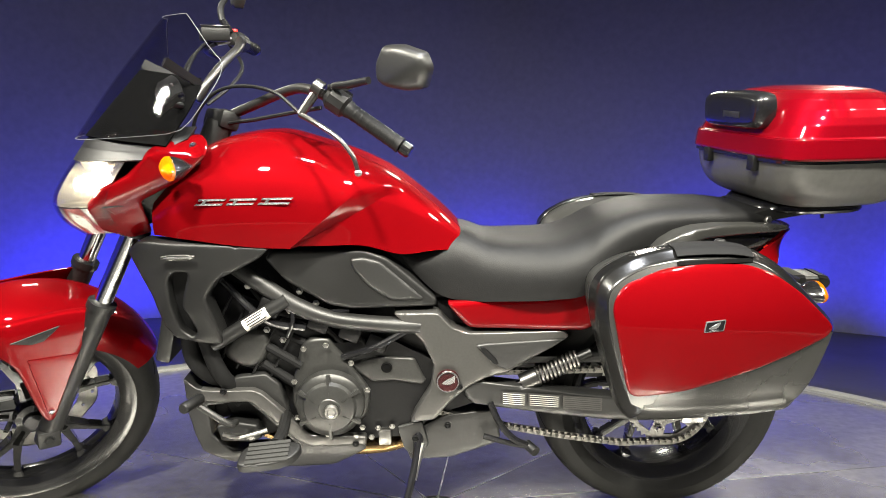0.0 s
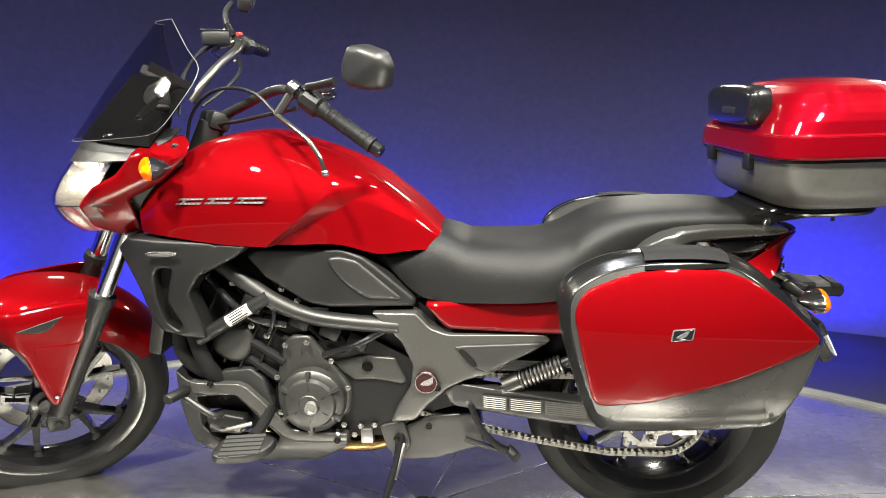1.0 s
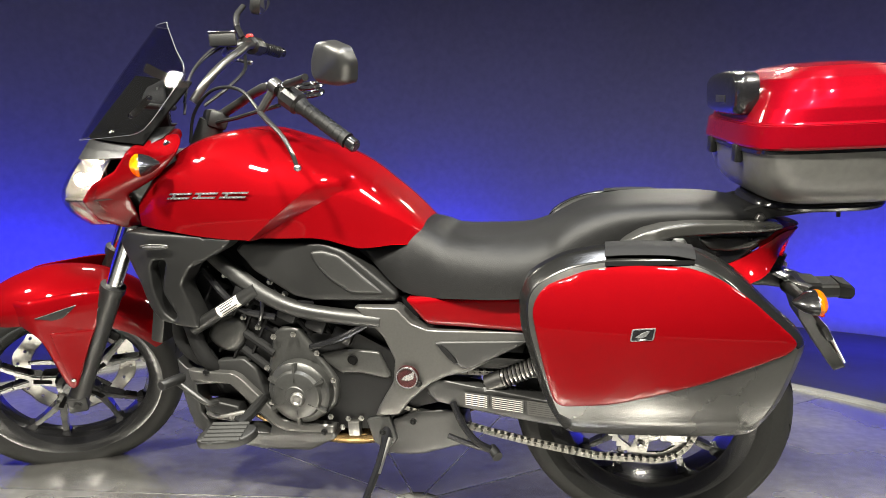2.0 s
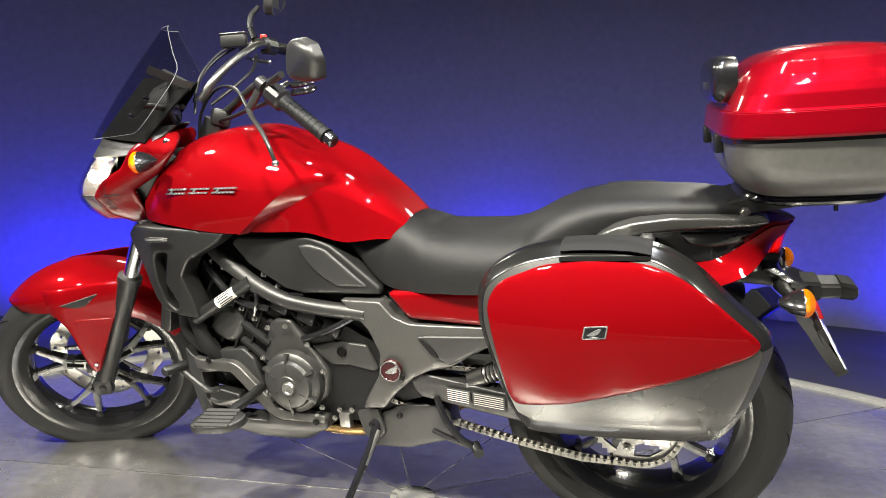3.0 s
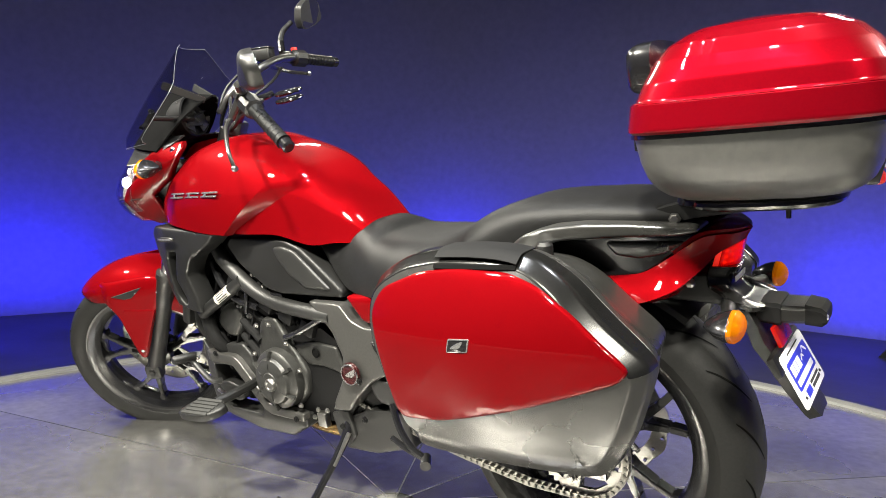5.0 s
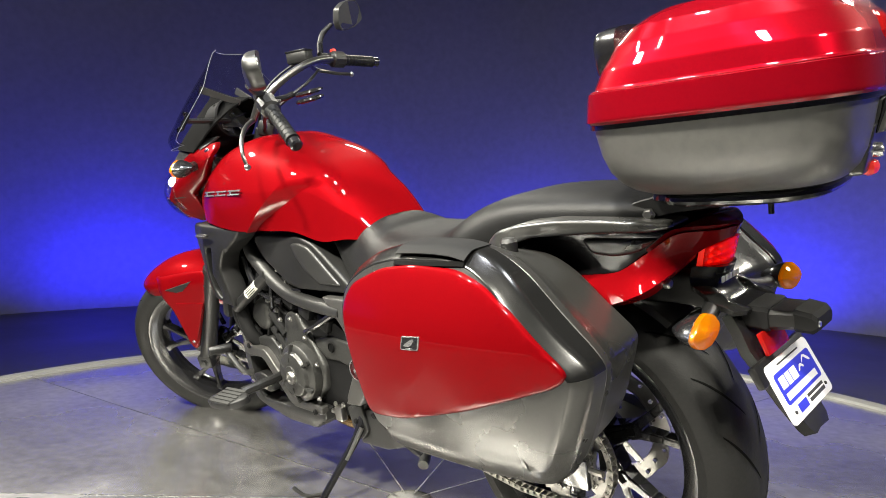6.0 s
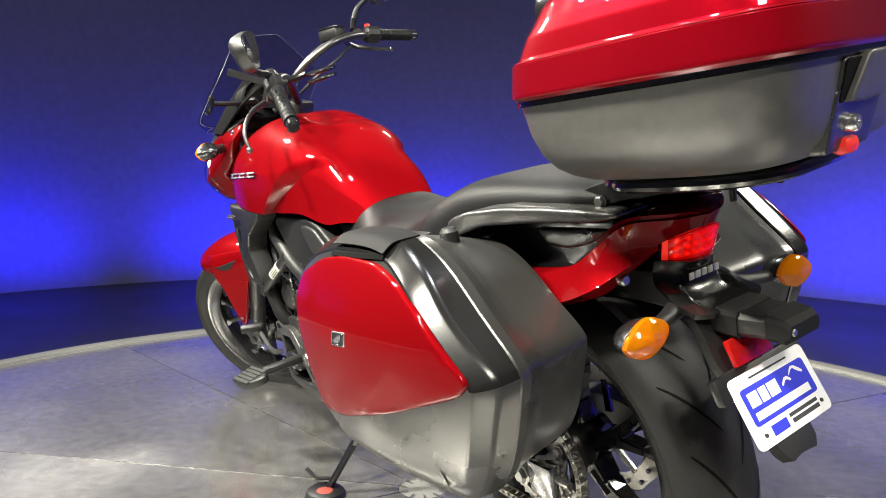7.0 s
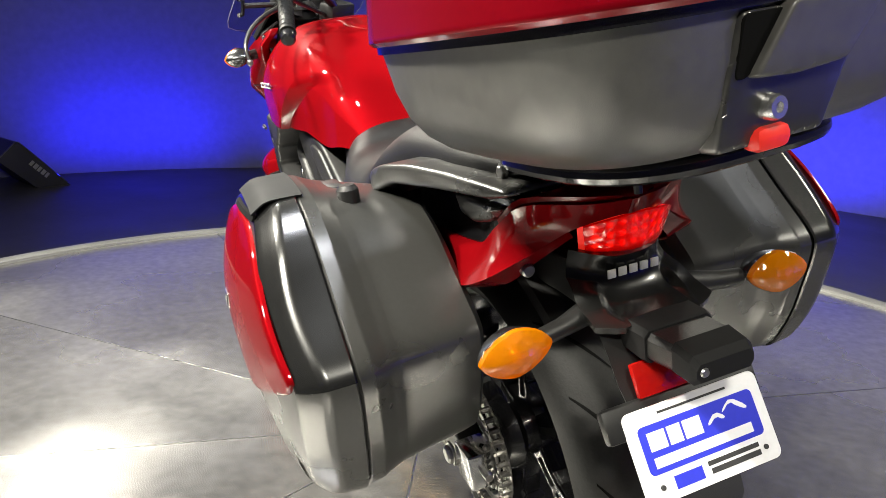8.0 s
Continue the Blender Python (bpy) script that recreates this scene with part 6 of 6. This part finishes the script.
rr = pillow([(-0.140, 0.963), (-0.134, 1.012), (0.134, 1.012), (0.140, 0.963)], 0.004, 0.003, 0.003, lambda u, v: -1.2 * u * u - 0.7 * max(0, v - 0.985), 0.014, 1)
for x in rr.verts:
    u, v, w = x.co
    x.co = (0.509 + w, u, v)
bmesh.ops.recalc_face_normals(rr, faces=rr.faces)
part("rear_reflector", rr, REDLENS, box, "prismatic red rear reflector")
def on_back(outline, lift, depth, r, surf=None):
    """A piece that lies on the sloping back of the tub: (across, up) outline."""
    b = pillow(outline, depth, r, r, surf, 0.012, 0.006)
    for x in b.verts:
        u, v, w = x.co
        x.co = (0.4855 + 0.27 * (v - 0.842) + w + lift, u - 0.030, v)
    bmesh.ops.recalc_face_normals(b, faces=b.faces)
    return b


part("lock_panel", on_back([(-0.060, 0.806), (-0.062, 0.862), (-0.058, 0.903), (0.078, 0.903), (0.060, 0.862), (0.050, 0.806)], 0.004, 0.012, 0.004), SATIN, box, "black lock panel")
# patch on top of the lock panel, coloured as the shade of a recess
part("flap_recess_shade", on_back([(-0.056, 0.858), (-0.058, 0.901), (-0.020, 0.901), (-0.044, 0.858)], 0.0055, 0.004, 0.001), SHADE_BLACK, box)
part("lock_flap", on_back([(-0.045, 0.858), (-0.022, 0.906), (0.074, 0.906), (0.046, 0.858), (0.0, 0.855)], 0.013, 0.010, 0.004), BOXBASE, box, "grey lock flap")
part("key_lock", lathe([(0, 0.004), (0.003, 0.004), (0.004, 0.007), (0.008, 0.007), (0.0095, 0.004), (0.0095, -0.006)], 20, "x", (0.490, -0.046, 0.834)), BADGE, box, "round key lock")
part("lid_lettering", join(*[block((0.002, 0.007, 0.014), (0.507, 0.030 + 0.011 * i, 0.940), 0.0005) for i in range(5)]), BUTTON, box, "small red raised lettering bars")
part("release_button", block((0.020, 0.036, 0.020), (0.480, -0.040, 0.811), 0.008), BUTTON, box, "red release button")
part("carrier_rim", tube([Vector(p) for p in box_ring(0.789, 0.205, 0.436, 0.130, 3.6, 40)] + [Vector(box_ring(0.789, 0.205, 0.436, 0.130, 3.6, 40)[0])], 0.0085, 10, False), GLOSS, box, "black tubular carrier rim")
part("carrier_plate", loft([box_ring(0.774, 0.24, 0.39, 0.095, 4), box_ring(0.780, 0.195, 0.420, 0.112, 4), box_ring(0.788, 0.180, 0.432, 0.122, 4), box_ring(0.796, 0.184, 0.434, 0.122, 4), box_ring(0.801, 0.19, 0.43, 0.118, 4)]), GLOSS, box, "black carrier plate")
for s in (-1, 1):
    part("carrier_arm", to_side(pillow([(0.10, 0.762), (0.16, 0.782), (0.24, 0.800), (0.42, 0.792), (0.43, 0.782), (0.24, 0.768), (0.18, 0.752)], 0.012, 0.004, 0.004, None, 0.02, 1), 0.098, s), BLACK, box, "black carrier arm")
    part("carrier_bolt", bolt(0.008, 0.006, (0.195, s * 0.102, 0.765), s), STEEL, box)
    part("carrier_stud", tube([(0.36, s * 0.06, 0.785), (0.36, s * 0.06, 0.755)], 0.004, 8, False), BLACK, box)

# ---- headlight, screen, dash ----
lampu = new("headlight")
lampu.parent = bike


def head_fn(u, v):
    """u upwards, v across."""
    k = (v - 0.5) * 2
    z = 0.774 + 0.163 * u
    nose = curve_at([(0, -1.196), (0.2, -1.232), (0.45, -1.248), (0.7, -1.232), (1, -1.196)], u)
    w = curve_at([(0, 0.050), (0.25, 0.085), (0.6, 0.110), (1, 0.112)], u)
    return Vector((nose + 0.085 * abs(k) ** 2.2, k * w, z + 0.008 * k * k * (u - 0.2)))


part("headlight_lens", front(thicken(surface(head_fn, 20, 24), 0.003)), LENS, lampu, "clear headlight lens")
part("reflector", front(surface(lambda u, v: head_fn(0.02 + 0.96 * u, 0.02 + 0.96 * v) + Vector((0.008 + 0.060 * math.sin(math.pi * u) ** 0.7 * abs(math.sin(2 * math.pi * v)) ** 0.8, 0, 0)), 20, 32)), BOWL, lampu, "silvered reflector bowl")
part("lower_reflector", front(surface(lambda u, v: head_fn(0.02 + 0.40 * u, 0.03 + 0.94 * v) + Vector((0.007 + 0.022 * math.sin(math.pi * u) * (0.6 + 0.4 * math.cos(8 * math.pi * v)), 0, 0)), 10, 40)), BOWL, lampu, "silvered lower reflector")
part("reflector_shelf", front(thicken(surface(lambda u, v: head_fn(0.42, v) + Vector((0.006 + 0.07 * u, 0, 0.002 * u)), 4, 20), 0.003)), GUN, lampu)
for y in (-0.042, 0.042):
    part("bulb", front(lathe([(0, -0.012), (0.010, -0.010), (0.015, -0.003), (0.015, 0.003), (0, 0.005)], 16, "x", (-1.196, y, 0.888))), BULB, lampu, "lit headlight bulb")
part("headlight_bucket", front(loft([[(x, w * c, z0 + h * s) for c, s in ((math.cos(k), math.sin(k)) for k in (2 * math.pi * i / 20 for i in range(20)))] for x, w, h, z0 in ((-1.135, 0.070, 0.075, 0.860), (-1.06, 0.085, 0.075, 0.865), (-0.98, 0.06, 0.05, 0.87))])), BLACK, lampu)


def cowl_top(u, v):
    k = (v - 0.5) * 2
    low = Vector((-1.198 + 0.112 * k * k, 0.142 * k, 0.936 + 0.003 * k * k))
    high = Vector((-1.168 + 0.170 * k * k, 0.152 * k, 0.978))
    back = Vector((-1.09 + 0.12 * k * k, 0.125 * k, 1.000))
    return low.lerp(high, u / 0.6) if u < 0.6 else high.lerp(back, (u - 0.6) / 0.4)


part("nose_cowl", front(thicken(surface(cowl_top, 10, 24), 0.004)), BLACK, bike, "black cowl over the headlight")


def screen_fn(u, v):
    """u upwards, v across."""
    k = (v - 0.5) * 2
    xc = curve_at([(0, -1.188), (0.5, -1.092), (1, -0.984)], u)
    xe = curve_at([(0, -1.065), (0.12, -1.032), (0.3, -0.985), (0.55, -0.934), (0.75, -0.944), (0.92, -0.956), (1, -0.957)], u)
    ye = curve_at([(0, 0.150), (0.12, 0.234), (0.3, 0.241), (0.55, 0.222), (0.75, 0.170), (0.92, 0.105), (1, 0.080)], u)
    ze = curve_at([(0, 0.988), (0.12, 1.000), (0.3, 1.050), (0.55, 1.120), (0.75, 1.165), (0.92, 1.220), (1, 1.233)], u)
    zc = 0.979 + 0.253 * u
    return Vector((xc + (xe - xc) * abs(k) ** 2.1, ye * k, zc + (ze - zc) * k * k))


screen = new("windscreen")
screen.parent = bike
part("screen_sheet", front(thicken(surface(screen_fn, 30, 32), 0.003)), SCREEN, screen, "smoked clear windscreen")
loop = [screen_fn(i / 16, 0.0) for i in range(17)] + [screen_fn(1, i / 12) for i in range(1, 13)] + [screen_fn(1 - i / 16, 1.0) for i in range(1, 17)] + [screen_fn(0, 1 - i / 16) for i in range(1, 17)]
part("screen_edge", front(tube(loop, 0.0007, 6, False)), EDGE_CLEAR, screen, "bright polished edge")


def dash_fn(u, v):
    k = (v - 0.5) * 2
    w = curve_at([(0, 0.150), (0.5, 0.120), (0.85, 0.065), (1, 0.012)], u)
    x = curve_at([(0, -1.168), (0.5, -1.108), (1, -1.045)], u)
    return Vector((x + 0.125 * abs(k) ** 2, k * w, 0.985 + 0.135 * u - 0.02 * k * k))


part("screen_base", front(thicken(surface(dash_fn, 12, 16), 0.005)), SHADE_BLACK, bike, "dark inner screen base")
dash = new("instrument_panel")
dash.parent = bike
arch = [2 * math.pi * i / 28 for i in range(28)]
part("dash_housing", front(loft([[(x, 0.100 * sc * math.cos(k), 1.042 + 0.058 * sc * math.sin(k) + 0.25 * (x + 1.02)) for k in arch] for x, sc in ((-1.050, 0.45), (-1.040, 0.75), (-1.020, 0.95), (-0.985, 1.0), (-0.981, 0.95), (-0.995, 0.88))])), MATT, dash, "black arched instrument pod")
part("dash_glass", front(block((0.004, 0.150, 0.070), (-0.991, 0, 1.056), 0.002, (0, -14, 0))), SATIN, dash, "dark display")
part("dash_bezel", front(beam((-0.986, -0.085, 1.034), (-0.986, 0.085, 1.066), 0.006, 0.006, 0.007, 0.007, bevel=0.002)), BLACK, dash)
for side in (-1, 1):
    part("dash_panel", front(block((0.003, 0.050, 0.026), (-0.985, side * 0.045, 1.024), 0.001, (side * 20, -14, 0))), GREY, dash, "grey dash panel")
    part("screen_bracket", front(beam((-1.018, side * 0.100, 1.135), (-0.930, side * 0.045, 1.085), 0.022, 0.018, 0.005, 0.005, bevel=0.002)), GREY, dash, "flat grey screen bracket")
    part("screen_stay", front(beam((-1.055, side * 0.164, 1.030), (-1.011, side * 0.186, 1.067), 0.014, 0.014, 0.005, 0.005, bevel=0.002)), BLACK, dash)
    part("stay_arm", front(tube([(-1.030, side * 0.172, 1.050), (-1.00, side * 0.12, 1.045), (-0.97, side * 0.05, 1.04)], 0.007, 8)), BLACK, dash)
    for x, y, z in ((-1.056, 0.166, 1.030), (-1.013, 0.189, 1.066)):
        part("screen_screw", front(lathe([(0, 0.005), (0.004, 0.004), (0.0065, 0.0), (0.0065, -0.006)], 12, "y", (x, side * (y + 0.004), z))), CHROME, dash)
    part("cowl_screw", front(bolt(0.008, 0.005, (-0.991, side * 0.160, 0.963), side, False)), CHROME, bike)

# ---- handlebar ----
bar = new("handlebar")
bar.parent = bike
# both arms as they stand with the bar turned to the left
ARMS = {-1: [(-1.060, 0.035, 1.008), (-1.020, 0.020, 1.020), (-0.960, -0.010, 1.042), (-0.895, -0.045, 1.066), (-0.845, -0.080, 1.075), (-0.795, -0.122, 1.062), (-0.745, -0.143, 1.035), (-0.700, -0.153, 1.004)],
        1: [(-1.108, 0.030, 1.050), (-1.078, 0.056, 1.098), (-1.052, 0.101, 1.139), (-1.033, 0.160, 1.172), (-1.045, 0.225, 1.190), (-1.062, 0.290, 1.196), (-1.069, 0.345, 1.192), (-1.066, 0.40, 1.187)]}
GRIPS = {-1: ((-0.742, -0.144, 1.033), (-0.632, -0.170, 0.956)), 1: ((-1.069, 0.348, 1.192), (-1.061, 0.452, 1.182))}
LEVERS = {-1: [(-0.842, -0.140, 1.022), (-0.800, -0.188, 1.004), (-0.755, -0.228, 0.978), (-0.726, -0.250, 0.945), (-0.716, -0.249, 0.910)],
          1: [(-1.110, 0.245, 1.190), (-1.150, 0.290, 1.178), (-1.160, 0.360, 1.165), (-1.145, 0.430, 1.155)]}
STEMS = {-1: [(-0.778, -0.135, 1.062), (-0.768, -0.150, 1.078), (-0.735, -0.185, 1.082), (-0.690, -0.225, 1.090)], 1: [(-1.075, 0.265, 1.212), (-1.098, 0.285, 1.245), (-1.108, 0.310, 1.280), (-1.103, 0.345, 1.308)]}
MIRRORS = {-1: (-0.634, -0.266, 1.110), 1: (-1.096, 0.380, 1.335)}
for side in (-1, 1):
    part("bar", tube(ARMS[side], 0.0115, 14), GUN, bar, "gunmetal handlebar tube")
    g0, g1 = Vector(GRIPS[side][0]), Vector(GRIPS[side][1])
    d = (g1 - g0).normalized()
    part("grip", tube([g0, g0.lerp(g1, 0.04), g0.lerp(g1, 0.08), g0.lerp(g1, 0.92), g1], [0.019, 0.019, 0.0165, 0.0165, 0.018], 18, False), SEAT, bar, "black rubber grip")
    for i in range(7):
        c = g0.lerp(g1, 0.14 + 0.12 * i)
        part("grip_rib", tube([c, c + d * 0.004], 0.0172, 16, False), SEAT, bar)
    part("bar_end", tube([g1, g1 + d * 0.004, g1 + d * 0.022, g1 + d * 0.026], [0.011, 0.0152, 0.0152, 0.011], 16, False), GLOSS, bar, "gloss bar-end weight")
    part("switch_box", tube([g0 - d * 0.052, g0 - d * 0.042, g0 - d * 0.006, g0], [0.018, 0.026, 0.026, 0.018], 10, False), BLACK, bar, "black switch housing")
    c = g0 - d * 0.03
    up = Vector((-0.3, 0, 1)).normalized()
    part("switch_button", block((0.018, 0.014, 0.014), tuple(c + up * 0.028), 0.004), BUTTON if side > 0 else BLACK, bar, "red stop switch" if side > 0 else "")
    part("switch_rocker", block((0.026, 0.016, 0.010), tuple(c + up * 0.006 + Vector((0.01, 0.02 * -side, 0.0))), 0.003), GREY, bar)
    part("lever_perch", tube([c - d * 0.034, c - d * 0.056], 0.018, 12, False), GUN, bar)
    lv = [Vector(p) for p in LEVERS[side]]
    part("lever_pivot", tube([c - d * 0.045, lv[0]], [0.011, 0.009], 10, False), GUN, bar)
    part("lever", tube(lv, [0.0065, 0.006, 0.0052, 0.0048, 0.0045], 10) if side < 0 else tube(lv, [0.0075, 0.0075, 0.006, 0.005], 10), GUN, bar, "grey metal lever")
    part("lever_ball", lathe([(0, -0.008), (0.0055, -0.006), (0.008, 0), (0.0055, 0.006), (0, 0.008)], 12, "x", tuple(lv[-1])), STEEL, bar)
    mr = new("mirror")
    mr.parent = bike
    part("stem", tube(STEMS[side], [0.0065, 0.0085, 0.0085, 0.0075], 12), BLACK, mr)
    part("stem_nut", tube([STEMS[side][0], STEMS[side][1]], 0.010, 8, False), GLOSS, mr)
    mc = Vector(MIRRORS[side])
    nrm = (TURN.to_3x3() @ Vector((0.90, side * -0.40, -0.10))).normalized()
    across = (TURN.to_3x3() @ Vector((0.16, side * 1.0, 0.05))).normalized()
    across = (across - nrm * across.dot(nrm)).normalized()
    upv = nrm.cross(across) * side
    out = [(-0.058, -0.034), (-0.068, -0.004), (-0.056, 0.034), (-0.01, 0.043), (0.052, 0.038), (0.068, 0.012), (0.058, -0.030), (0.02, -0.041), (-0.030, -0.042)]
    out = [(u * 0.92, v) for u, v in out]
    b = pillow(out, 0.016, 0.014, 0.013, lambda u, v: -0.16 * abs(0.75 * u - v - 0.012) - 1.2 * (u * u + v * v), 0.007, 0.010)
    for x in b.verts:
        u, v, w = x.co
        x.co = mc - nrm * w + across * u + upv * v
    bmesh.ops.recalc_face_normals(b, faces=b.faces)
    part("mirror_shell", b, GREY, mr, "dark grey mirror shell", angle=25)
    b = pillow([(u * 0.92, v * 0.92) for u, v in out], 0.002, 0.001, 0.001, None, 0.02, 2)
    for x in b.verts:
        u, v, w = x.co
        x.co = mc + nrm * (w + 0.0385) + across * u + upv * v
    bmesh.ops.recalc_face_normals(b, faces=b.faces)
    part("mirror_glass", b, CHROME, mr, "mirror glass")
for pts, r in (([(-0.842, -0.140, 1.024), (-0.905, -0.085, 1.068), (-0.989, -0.020, 1.082), (-1.06, 0.02, 1.068), (-1.11, 0.03, 1.02), (-1.13, 0.03, 0.95)], 0.0042),
               ([(-0.800, -0.125, 1.035), (-0.88, -0.085, 1.022), (-0.96, -0.04, 1.008), (-1.04, 0.0, 0.995), (-1.09, 0.01, 0.96)], 0.0048),
               ([(-1.10, 0.225, 1.205), (-1.125, 0.16, 1.175), (-1.14, 0.09, 1.12), (-1.145, 0.05, 1.05)], 0.0036),
               ([(-1.105, 0.24, 1.20), (-1.145, 0.17, 1.16), (-1.16, 0.10, 1.10), (-1.155, 0.06, 1.02)], 0.0036),
               ([(-1.06, 0.24, 1.165), (-1.03, 0.17, 1.125), (-1.04, 0.10, 1.085), (-1.09, 0.05, 1.04)], 0.0046)):
    part("cable", tube(pts, r, 8), BLACK, bar, "black control cable")
part("brake_reservoir", block((0.070, 0.046, 0.034), (-1.102, 0.206, 1.208), 0.005, (0, 0, 25)), BLACK, bar, "black brake fluid reservoir")
part("reservoir_cap", block((0.072, 0.048, 0.006), (-1.102, 0.206, 1.227), 0.002, (0, 0, 25)), GLOSS, bar)
for z in (1.074, 1.056):
    part("clamp_ring", tube([(-0.772 + 0.026 * math.cos(k), -0.008 + 0.034 * math.sin(k), z + 0.006 * math.sin(k)) for k in (2 * math.pi * i / 20 for i in range(21))], 0.0055, 8, False), GLOSS, bar, "black clamp ring")
part("ring_stem", tube([(-0.790, -0.045, 1.074), (-0.795, -0.070, 1.066), (-0.800, -0.105, 1.062)], 0.008, 10), GLOSS, bar)
part("bar_clamp", block((0.05, 0.10, 0.045), (-1.055, 0.035, 1.005), 0.01, (0, 20, 40)), BLACK, bar)
part("steering_head", tube([(-1.10, 0.0, 0.90), (-1.055, 0.02, 1.0)], 0.032, 14, False), BLACK, bar)

# pad below the side stand
pad = tagged(new("stand_pad"), "worn black and red pad under the side stand", "pad")
pad.matrix_world = pose(-0.662, -0.270, 0.0)
part("pad_disc", lathe([(0, 0.018), (0.035, 0.018), (0.045, 0.012), (0.050, 0.0), (0, 0.0)], 20, "z"), BLACK, pad)
part("pad_insert", lathe([(0, 0.0205), (0.016, 0.020), (0.022, 0.017)], 14, "z", (0.012, -0.008, 0)), RUST, pad, "rusty red insert")
